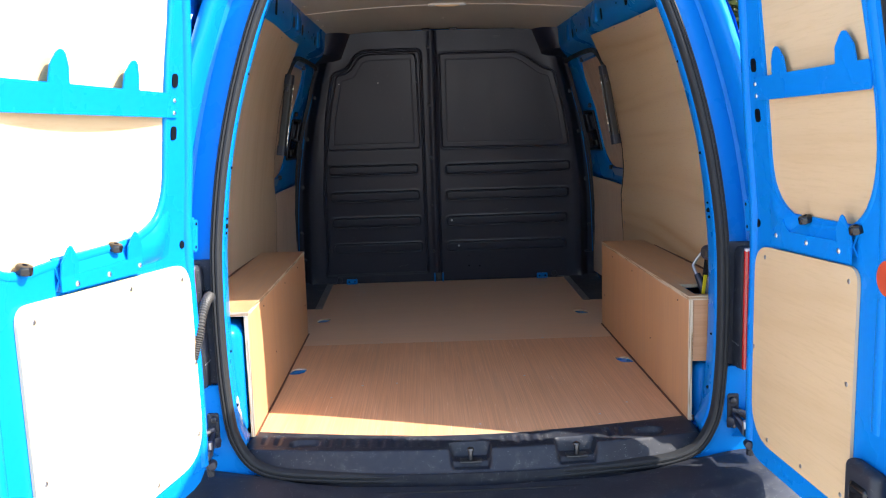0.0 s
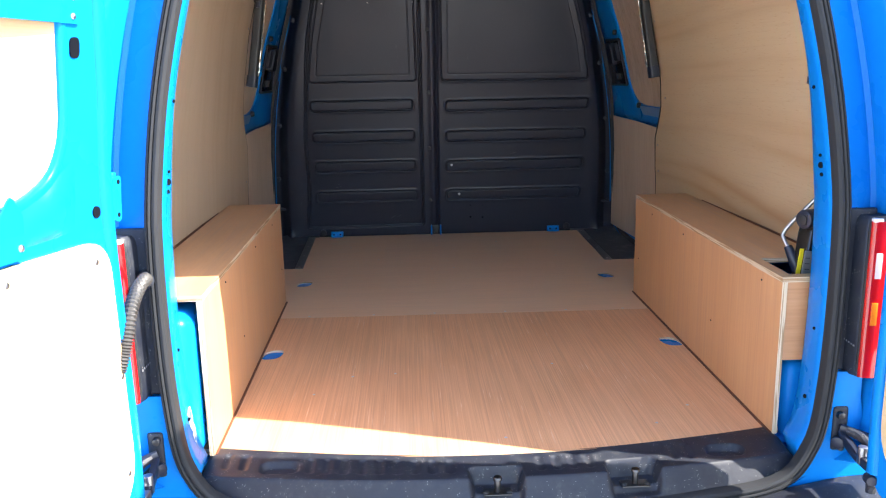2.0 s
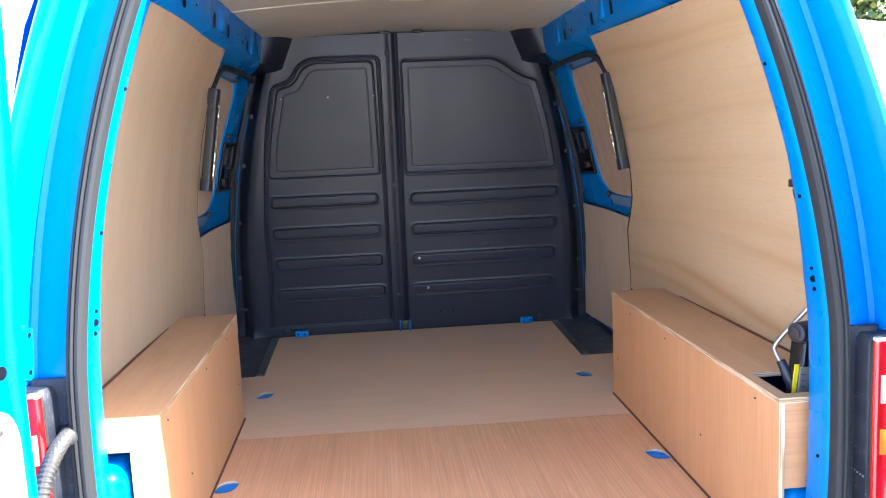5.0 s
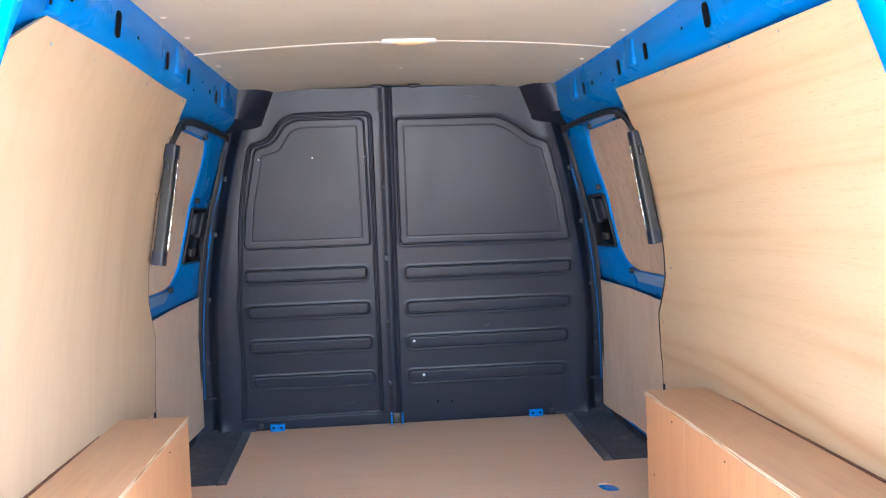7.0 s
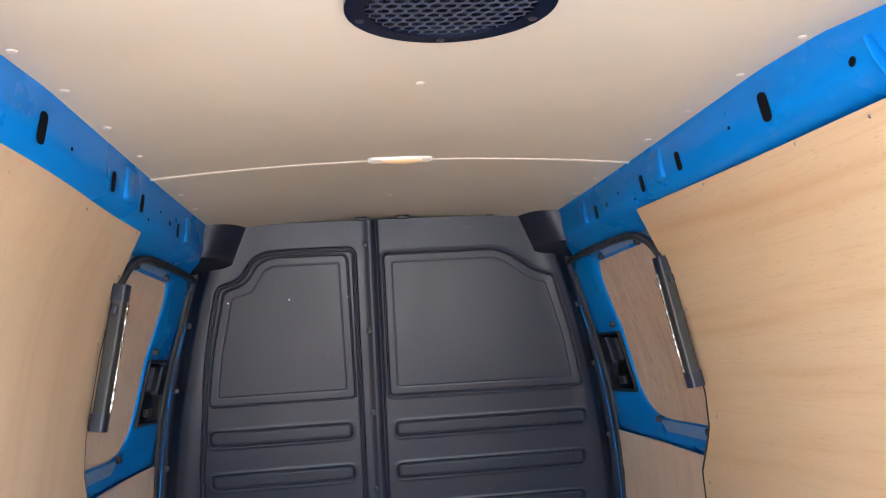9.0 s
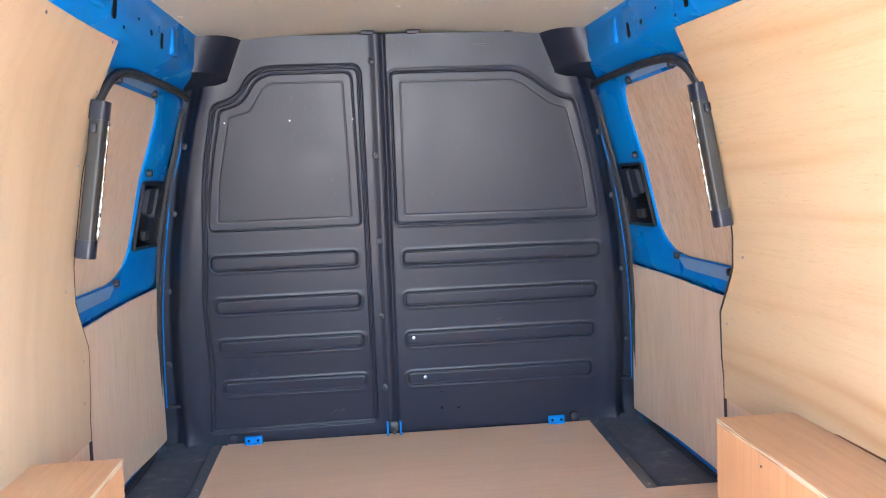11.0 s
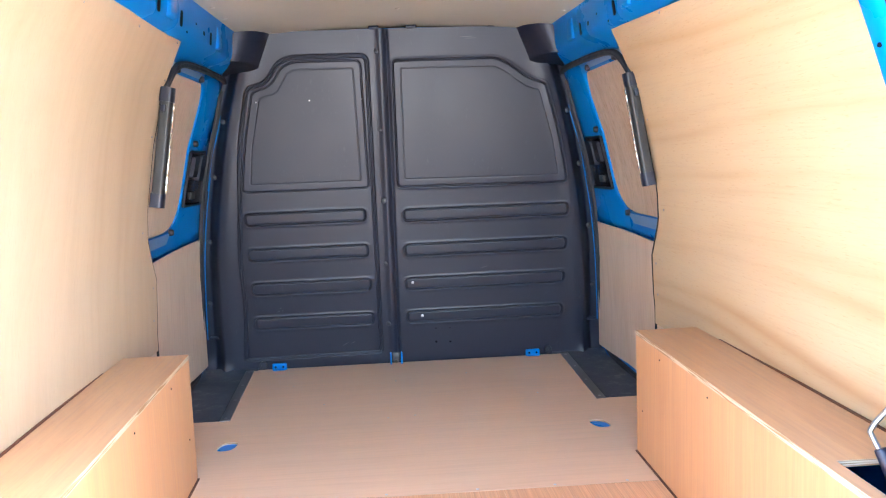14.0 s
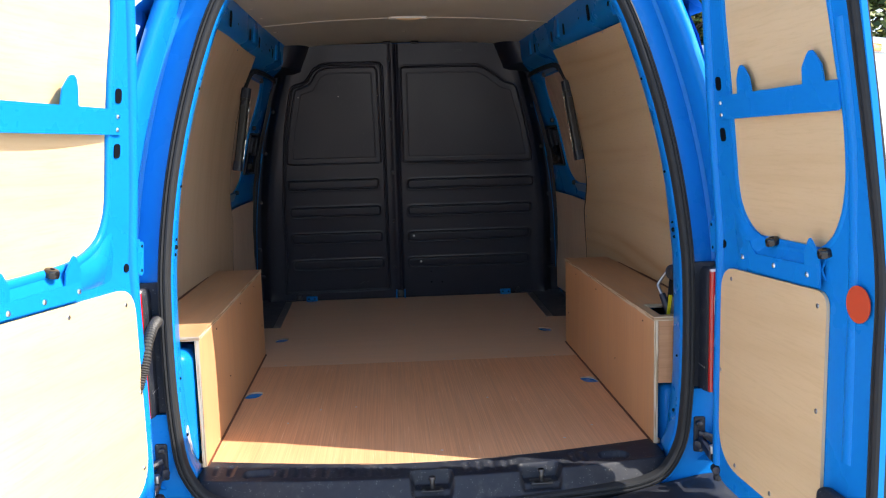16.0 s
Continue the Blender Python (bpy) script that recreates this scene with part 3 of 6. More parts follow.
def sill_pt(u, v):
    y0, y1 = sill_lip(u) - 0.030, 0.016 + 0.062 * (u / 0.53) ** 2
    y = y0 + v * (y1 - y0)
    return (u, y, sill_top(u, y))


bm = sheet(sill_pt, steps(-0.552, 0.552, 300), steps(0, 1, 48), (0, 0, -0.03))
on(sill)(part("sill_cover", bm, trim_plastic, sill, "", 60))
for cx in (-0.013, 0.236):
    y = sill_lip(cx) + 0.004
    on(sill)(part("striker", join(cyl((cx, y, 0.545), (cx, y, 0.572), 0.0055, 0.0055, 14, 0.001), cyl((cx, y, 0.572), (cx, y, 0.578), 0.0085, 0.007, 14, 0.001), box(cx, y, 0.5485, 0.05, 0.026, 0.003, 0.001)), dark_steel, sill, "steel latch striker"))
    for dx in (-0.021, 0.021):
        on(sill)(screw(sill, (cx + dx, y - 0.004, 0.5505), (0, 0, 1), 0.006, bar_grey))

# ---- bulkhead ----
bulkhead = holder("bulkhead", "scuffed charcoal moulded plastic bulkhead with ribs", "bulkhead", "structure", at=(0, 2.1, FLOOR))
BK_SLOPE = 0.179


def bk_y(z):
    return 2.071 - BK_SLOPE * (z - 0.82)


BK_EDGE = [(0.55, 0.80), (0.60, 0.775), (0.66, 0.752), (0.80, 0.745), (1.0, 0.728), (1.2, 0.700), (1.4, 0.655), (1.55, 0.610), (1.65, 0.585), (1.78, 0.57)]
BK_FACE = [(0.55, 0.67), (0.80, 0.665), (1.0, 0.655), (1.2, 0.630), (1.4, 0.590), (1.55, 0.552), (1.65, 0.52), (1.78, 0.48)]
WIN_R_RAW = [(-0.009, 1.242), (0.597, 1.237), (0.568, 1.40), (0.515, 1.582), (0.460, 1.599), (0.380, 1.655), (0.340, 1.672), (-0.011, 1.672)]
WIN_L_RAW = [(-0.113, 1.243), (-0.552, 1.243), (-0.532, 1.40), (-0.489, 1.582), (-0.425, 1.600), (-0.385, 1.660), (-0.345, 1.677), (-0.120, 1.677)]
WIN_R = rounded(WIN_R_RAW, [0.016, 0.020, 0.1, 0.012, 0.03, 0.05, 0.03, 0.018], 5)
WIN_L = rounded(WIN_L_RAW, [0.016, 0.020, 0.1, 0.016, 0.03, 0.04, 0.03, 0.024], 5)
DOOR_L = rounded([(-0.092, 0.621), (-0.603, 0.616), (-0.584, 0.80), (-0.588, 1.02), (-0.572, 1.16), (-0.553, 1.40), (-0.509, 1.596), (-0.440, 1.616), (-0.402, 1.676), (-0.355, 1.695), (-0.094, 1.696)], [0.014, 0.014, 0.1, 0.1, 0.1, 0.1, 0.022, 0.03, 0.04, 0.03, 0.030], 5)


def poly_dist(X, Z, poly):
    """Signed distance to a polygon on a numpy grid (inside: minus)."""
    d = np.full(X.shape, 9.0)
    inside = np.zeros(X.shape, bool)
    n = len(poly)
    for i in range(n):
        (ax, az), (bx, bz) = poly[i - 1], poly[i]
        ex, ez = bx - ax, bz - az
        t = np.clip(((X - ax) * ex + (Z - az) * ez) / (ex * ex + ez * ez), 0, 1)
        d = np.minimum(d, np.hypot(X - ax - t * ex, Z - az - t * ez))
        c = ((az > Z) != (bz > Z))
        inside ^= c & (X < ex * (Z - az) / (ez if abs(ez) > 1e-9 else 1e-9) + ax)
    return np.where(inside, -d, d)


def ss(d, w):
    """1 inside, 0 outside, over a soft edge of width w."""
    t = np.clip(0.5 - d / w, 0, 1)
    return t * t * (3 - 2 * t)


def bulkhead_mesh():
    nx, nz = 840, 660
    vs, us = np.linspace(0.552, 1.775, nz), np.linspace(-1, 1, nx)
    Z = np.repeat(vs[:, None], nx, 1)
    edge = np.interp(vs, [p[0] for p in BK_EDGE], [p[1] for p in BK_EDGE])
    face = np.interp(vs, [p[0] for p in BK_FACE], [p[1] for p in BK_FACE])
    X = us[None, :] * edge[:, None]
    H = np.zeros(X.shape)                                   # towards the camera
    # side channels fall back, the foot comes forward
    H -= 0.055 * (1 - ss(np.abs(X) - face[:, None] - 0.025, 0.05))
    H += 0.004 * np.exp(-((np.abs(X) - face[:, None] + 0.02) / 0.03) ** 2)
    H += 0.04 * np.clip((0.66 - Z) / 0.10, 0, 1) ** 2 * (1 - ss(np.abs(X) - 0.665, 0.07))
    def ring(poly, w, depth):
        return -depth * np.exp(-(poly_dist(X, Z, poly) / w) ** 2)
    H += ring(DOOR_L, 0.0023, 0.0080) + ring(shrink(DOOR_L, 0.0080), 0.0021, 0.0066)
    H += ring(WIN_R, 0.0023, 0.0068) + 0.0016 * np.exp(-((poly_dist(X, Z, WIN_R) - 0.006) / 0.004) ** 2)
    H += ring(rounded(shrink(WIN_R_RAW, 0.026), 0.008, 4), 0.0018, 0.0013)
    H += ring(WIN_L, 0.0021, 0.0055)
    H += ring(rounded(shrink(WIN_L_RAW, 0.026), 0.008, 4), 0.0018, 0.0014)
    for k, (zr, zl) in enumerate(((1.138, 1.146), (1.010, 1.017), (0.883, 0.889), (0.754, 0.757))):
        for x0, x1, zc in ((-0.552, -0.130 + 0.003 * k, zl), (0.007, 0.603 - 0.005 * k, zr)):
            q = np.abs(X - (x0 + x1) / 2) - (x1 - x0) / 2 + 0.014
            p = np.abs(Z - zc) - 0.0205 + 0.014
            d = np.hypot(np.maximum(q, 0), np.maximum(p, 0)) + np.minimum(np.maximum(q, p), 0) - 0.014
            H -= 0.0045 * ss(d, 0.005)
            H -= 0.0062 * np.exp(-((d + 0.0015) / 0.0024) ** 2)
            H += 0.0018 * np.exp(-((d - 0.006) / 0.004) ** 2)
    # raised middle strip with a step down to the fixed half
    H += 0.006 * np.exp(-((X + 0.050) / 0.013) ** 2)
    H -= 0.008 * np.exp(-((X + 0.0300) / 0.0055) ** 2)
    H += 0.002 * np.sin(Z * 9 + X * 4) * ss(np.abs(X) - face[:, None], 0.05)
    Y = 2.071 - BK_SLOPE * (Z - 0.82) - H
    verts = np.stack([X, Y, Z], -1).reshape(-1, 3)
    idx = np.arange(nx * nz).reshape(nz, nx)
    f = np.stack([idx[:-1, :-1], idx[:-1, 1:], idx[1:, 1:], idx[1:, :-1]], -1).reshape(-1, 4)
    me = bpy.data.meshes.new("moulded_panel")
    me.from_pydata(verts.tolist(), [], f.tolist())
    me.shade_smooth()
    me.materials.append(plastic)
    ob = new("moulded_panel", me)
    ob.parent = bulkhead
    on(bulkhead)(ob)


bulkhead_mesh()
put = on(bulkhead)
for z in (1.705, 1.445, 1.195, 0.965, 0.735):
    y = bk_y(z) - 0.001
    put(part("screw_boss", cyl((-0.062, y, z), (-0.062, y - 0.004, z), 0.011, 0.009, 16, 0.001), plastic, bulkhead))
    put(screw(bulkhead, (-0.062, y - 0.004, z), (0, -1, 0), 0.005, bar_grey))
# pale discs: light through small holes, put in as colour
for x, z in ((-0.478, 1.548), (-0.298, 1.549), (-0.122, 1.549)):
    put(part("hole", cyl((x, bk_y(z) + 0.006, z), (x, bk_y(z) - 0.0012, z), 0.0024, 0.0024, 10), sticker_and_light_white, bulkhead, "pale disc coloured as light through a small hole"))
for x, z in ((0.030, 0.887), (0.062, 0.757)):
    put(part("bolt", cyl((x, bk_y(z) + 0.008, z), (x, bk_y(z) - 0.001, z), 0.0065, 0.005, 12, 0.001), alloy, bulkhead, "bright bolt head"))
for x, z in ((0.111, 0.708), (0.163, 0.708), (0.111, 0.652), (0.164, 0.650)):
    put(part("hole", cyl((x, bk_y(z) + 0.002, z), (x, bk_y(z) - 0.0008, z), 0.0045, 0.0045, 10), dark, bulkhead))
for sg in (-1, 1):
    # boxed upper corners
    def cover(u, v, sg=sg):
        """u from the rail inwards, v from the roof down; past 1 the cover tucks back under."""
        t = min(v, 1.0)
        z = 1.768 - 0.100 * t
        ox, ix = 0.522 + 0.028 * t, 0.412 + 0.044 * t
        a, c, e = Vector((ox, 1.776)), Vector((ix + 0.20 * (ox - ix), 1.764)), Vector((ix, bk_y(z) + 0.004))
        if u < 0:
            p = a + Vector((-u * 0.03, u * u * 0.11))
        else:
            p = a * (1 - u) ** 2 + 2 * u * (1 - u) * c + u * u * e
        if v > 1:
            k = v - 1
            low = lerp_table([(-1.0, 1.634), (0.0, 1.644), (0.5, 1.648), (1.0, 1.660)], u)
            z2 = z + (low - z) * (0.10 + 0.90 * k) if k > 0.2 else z + (low - z) * k * 1.4
            p = Vector((p.x, p.y + (bk_y(low) + 0.004 - p.y) * k ** 0.8))
            z = z2
        return (sg * p.x, p.y, z)
    put(part("corner_cover", sheet(cover, steps(-1, 0, 5) + steps(0, 1, 14)[1:], steps(0, 1, 6) + [1.06, 1.14, 1.25, 1.45, 1.7, 2.0]), plastic, bulkhead, "", 60))
    put(part("foot_ledge", box(sg * 0.706, bk_y(0.70) + 0.045, 0.703, 0.050, 0.030, 0.010, 0.004), plastic, bulkhead))
    for z in (1.49, 1.30, 1.07, 0.84):
        x = lerp_table(BK_EDGE, z) - 0.028
        put(part("fixing_tab", cyl((sg * x, bk_y(z) + 0.034, z), (sg * x, bk_y(z) + 0.026, z), 0.010, 0.009, 14, 0.002), plastic, bulkhead))
        put(screw(bulkhead, (sg * x, bk_y(z) + 0.026, z), (0, -1, 0), 0.004, bar_grey))
    put(part("blue_edge", sweep(smooth_path([(sg * (lerp_table(BK_EDGE, z) - 0.014), bk_y(z) + 0.034, z) for z in (1.30, 1.15, 1.0, 0.85, 0.70)], 4), circle(0.0018, 6), (0, 1, 0)), paint, bulkhead, "blue door post edge"))
    put(part("anchor_bracket", join(box(sg * 0.475, 2.092, 0.590, 0.054, 0.012, 0.030, 0.005, 3), box(sg * 0.475, 2.084, 0.583, 0.046, 0.012, 0.006, 0.002)), paint, bulkhead, "blue painted anchor bracket"))
    for dx in (-0.014, 0.014):
        put(part("hole", cyl((sg * 0.475 + dx, 2.088, 0.592), (sg * 0.475 + dx, 2.0848, 0.592), 0.0042, 0.0042, 10), dark, bulkhead))
    put(part("floor_bolt", cyl((sg * 0.535, 2.10, 0.60), (sg * 0.535, 2.088, 0.60), 0.015, 0.012, 14, 0.002), trim_plastic, bulkhead))
put(part("hinge_bracket", join(box(-0.062, 2.085, 0.600, 0.006, 0.02, 0.046, 0.002), box(-0.022, 2.085, 0.600, 0.006, 0.02, 0.046, 0.002)), paint, bulkhead, "blue hinge bracket"))
put(part("hinge_pin", join(box(-0.042, 2.086, 0.606, 0.030, 0.012, 0.034, 0.005), cyl((-0.042, 2.084, 0.592), (-0.042, 2.074, 0.592), 0.008, 0.007, 12, 0.001)), bar_grey, bulkhead))
scuff = material("pale_scuff", (0.10, 0.105, 0.115), 0.7)
for x, z, a, l, c in ((0.33, 0.70, 35, 0.03, 0.1), (0.42, 0.815, 60, 0.030, -0.1), (0.455, 0.80, 50, 0.022, 0.1), (0.52, 0.86, 20, 0.025, 0.1), (-0.24, 0.655, 25, 0.030, 0.1), (-0.21, 0.662, 18, 0.022, 0.1), (-0.47, 0.80, 15, 0.014, 0.0), (-0.46, 0.812, 25, 0.010, 0.0), (-0.452, 0.802, 40, 0.008, 0.0), (0.28, 0.93, 10, 0.03, 0.1), (0.50, 1.10, 80, 0.03, -0.1), (0.55, 1.02, 70, 0.025, 0.1), (0.37, 0.66, 45, 0.02, 0.1), (0.22, 1.742, 2, 0.05, 0.0), (0.235, 1.737, 1, 0.04, 0.0)):
    pts = []
    for k in steps(0, 1, 8):
        b = radians(a) + c * k
        px, pz = x + l * k * math.cos(b), z + l * k * math.sin(b)
        pts.append((px, bk_y(pz) + 0.0004, pz))
    put(part("scuff_mark", sweep(pts, circle(0.0008, 5), (0, 1, 0), False, lambda t: 1 - 0.7 * abs(2 * t - 1)), scuff, bulkhead, "pale scratch"))
for x in (-0.07, 0.055, 0.33):
    put(part("roof_tab", box(x, 1.895, 1.778, 0.035, 0.02, 0.010, 0.002), plastic, bulkhead))

# ---- ceiling ----
ROOF_MID = [(-0.05, 1.700), (0.30, 1.727), (0.62, 1.749), (1.0, 1.768), (1.18, 1.774), (1.6, 1.783), (1.95, 1.784)]
ROOF_EDGE = [(-0.05, 1.672), (0.30, 1.716), (0.44, 1.736), (0.60, 1.745), (1.18, 1.750), (1.95, 1.757)]


def roof_z(x, y):
    k = (x / 0.512) ** 2
    return lerp_table(ROOF_MID, y) * (1 - k) + lerp_table(ROOF_EDGE, y) * k


bm = sheet(lambda u, v: (u, v, roof_z(u, v)), steps(-0.535, 0.535, 24), steps(0.0, 1.173, 30), (0, 0, 0.006))
bm2 = sheet(lambda u, v: (u, v, roof_z(u, v) + 0.001), steps(-0.535, 0.535, 24), steps(1.179, 1.95, 18), (0, 0, 0.006))
seam_bm = sweep([(x, 1.176, roof_z(x, 1.176) - 0.0005) for x in steps(-0.515, 0.515, 30)], [(-0.006, 0.004), (-0.006, 0), (-0.004, -0.0022), (0.004, -0.0022), (0.006, 0), (0.006, 0.004)])
caps = []
for sg in (-1, 1):
    for y in (0.11, 0.28, 0.45, 0.615, 0.80, 0.99, 1.35, 1.53):
        x = sg * (0.492 + 0.004 * math.sin(y * 31))
        z = roof_z(x, y)
        caps.append(cyl((x, y, z + 0.001), (x, y, z - 0.0022), 0.0085, 0.005, 14))
for y in (0.63, 1.59):
    caps.append(cyl((0.003, y, roof_z(0, y) + 0.001), (0.003, y, roof_z(0, y) - 0.0022), 0.0085, 0.005, 14))
trim_bm = join(seam_bm, *caps)
for f in trim_bm.faces:
    f.material_index = 1
ceiling = finish("ceiling", join(bm, bm2, trim_bm), [lining, cap_plastic])
tagged(ceiling, "pale cream lining boards with white screw caps", "ceiling", kind="structure")


# ---- side walls ----
def panel_edge(z):
    """The front end of the side panel: bulges forward below the light bar."""
    return lerp_table([(0.80, 1.375), (0.93, 1.385), (1.04, 1.375), (1.10, 1.33), (1.15, 1.285), (1.23, 1.258), (1.54, 1.262), (1.66, 1.252)], z)


def panel_rear(z, sg):
    if sg > 0:
        return lerp_table([(0.5, 0.06), (1.2, 0.06), (1.40, 0.09), (1.55, 0.15), (1.66, 0.22)], z)
    return lerp_table([(0.5, 0.06), (1.2, 0.07), (1.40, 0.12), (1.55, 0.24), (1.62, 0.34), (1.66, 0.40)], z)


def side_wall(sg, name):
    wall = holder(name, "pale plywood lined van side with bright blue rail", "wall", "structure", at=(sg * 0.7, 0.7, FLOOR))
    put = on(wall)
    top = lambda y: 1.660 - 0.006 * max(0.0, 0.9 - y) if sg < 0 else 1.632 + 0.0286 * (y - 0.4)
    def lin(u, v, off=0.0):
        z = 0.84 + v * (top(0.9) - 0.84)
        y = panel_rear(z, sg) + u * (panel_edge(z) - panel_rear(z, sg))
        z = 0.84 + v * (top(y) - 0.84)
        bow = 0.004 * math.sin(u * 7 + sg) * math.sin(v * 5) * 0.6
        return (sg * (lerp_table(PANEL, z) + off + bow), y, z)
    put(part("side_panel", sheet(lin, steps(0, 1, 36), steps(0, 1, 48), lambda u, v: lin(u, v, 0.006)), ply_wavy if sg > 0 else ply_pale, wall, "pale plywood lining panel" if sg < 0 else "pale plywood lining panel with wavy grain"))
    # blue steel behind and above the panel
    rail = [(0.500, 1.763), (0.512, 1.752), (0.514, 1.735), (0.517, 1.695), (0.521, 1.676), (0.530, 1.664), (0.552, 1.655), (0.575, 1.645), (0.595, 1.630), (0.620, 1.600)]
    put(part("cant_rail", sheet(lambda u, v: (sg * (rail[int(u)][0] + 0.018 * max(0, 0.10 - v)), v, rail[int(u)][1] - 0.02 * max(0, 0.45 - v)), range(len(rail)), steps(-0.02, 1.93, 40)), paint, wall, "bright blue roof rail", 60))
    put(part("inner_skin", sheet(lambda u, v: (sg * (lerp_table(PANEL, v) + 0.022 if v < 1.63 else 0.60), u, v), steps(0.03, 1.28, 10), steps(0.50, 1.64, 24)), paint, wall, "blue steel skin"))
    # post between lining and sliding door
    put(part("door_post", sheet(lambda u, v: (sg * (lerp_table(PANEL, v) + 0.010 + u * (lerp_table(SLIDER, v) + 0.03 - lerp_table(PANEL, v) - 0.01)), 1.236 + 0.008 * u, v), steps(0, 1, 4), steps(0.50, 1.645, 20)), paint, wall))
    part_slots = [(0.223, 0.026, 0.0115), (0.248, 0.013, 0.0028), (0.312, 0.013, 0.0028), (0.600, 0.030, 0.0085), (0.925, 0.024, 0.0065), (1.118, 0.024, 0.006), (1.445, 0.022, 0.005)]
    for y, h, w in part_slots:
        z = 1.688 if y > 0.45 else 1.659
        if y > 0.5:
            h, w = 0.80 * h, 1.35 * w
        o = [(a + 0.22 * b, b) for a, b in rounded([(-w, -h), (w, -h), (w, h), (-w, h)], w * 0.98, 5)]
        put(part("slot", plate(o, 0, 0.002, lambda a, b, c, y=y, z=z: (sg * (0.5168 - c + 0.10 * -b * 0.6), y + a, z + b)), dark, wall))
    for y, z, r in ((0.388, 1.678, 0.0065), (0.715, 1.690, 0.003), (1.17, 1.665, 0.003), (1.36, 1.690, 0.006), (1.27, 1.70, 0.003), (0.288, 1.669, 0.005), (0.268, 1.667, 0.006), (0.262, 1.694, 0.0025)):
        z -= 0.02 * max(0, 0.45 - y)
        x = 0.5165 + 0.06 * (1.69 - z)
        put(part("hole", cyl((sg * x, y, z), (sg * (x - 0.0016), y, z), r, r, 12), dark, wall))
    for y in (1.03, 1.56):
        put(part("rail_boss", box(sg * 0.520, y, 1.706, 0.018, 0.062, 0.066, 0.009, 4), paint, wall))
    put(part("rail_ridge", sweep(smooth_path([(sg * 0.5185, 0.352, 1.694), (sg * 0.5185, 0.342, 1.668), (sg * 0.524, 0.330, 1.640)], 6), circle(0.010, 10, 0.005), (0, 1, 0)), paint, wall))
    # screws of the lining
    spots = [(1.235, 1.648), (0.93, 1.640), (0.62, 1.632), (0.45, 1.622), (1.255, 1.56), (1.245, 1.42), (1.24, 1.18), (1.355, 1.02), (1.36, 0.93)]
    for y, z in spots:
        put(screw(wall, (sg * (lerp_table(PANEL, z) - 0.0006), y - 0.012, z), (-sg, 0, 0), 0.0035, alloy))
    # dark strip along the panel's front end, put in as the gap's shade
    lip = [(sg * (lerp_table(PANEL, z) + 0.003), panel_edge(z) + 0.0035, z) for z in steps(0.66, 1.56, 40)]
    put(part("gap_shade", sweep(lip, circle(0.0035, 7), (0, 1, 0)), rubber, wall))
    return wall


wall_left = side_wall(-1, "wall_left")
wall_right = side_wall(1, "wall_right")


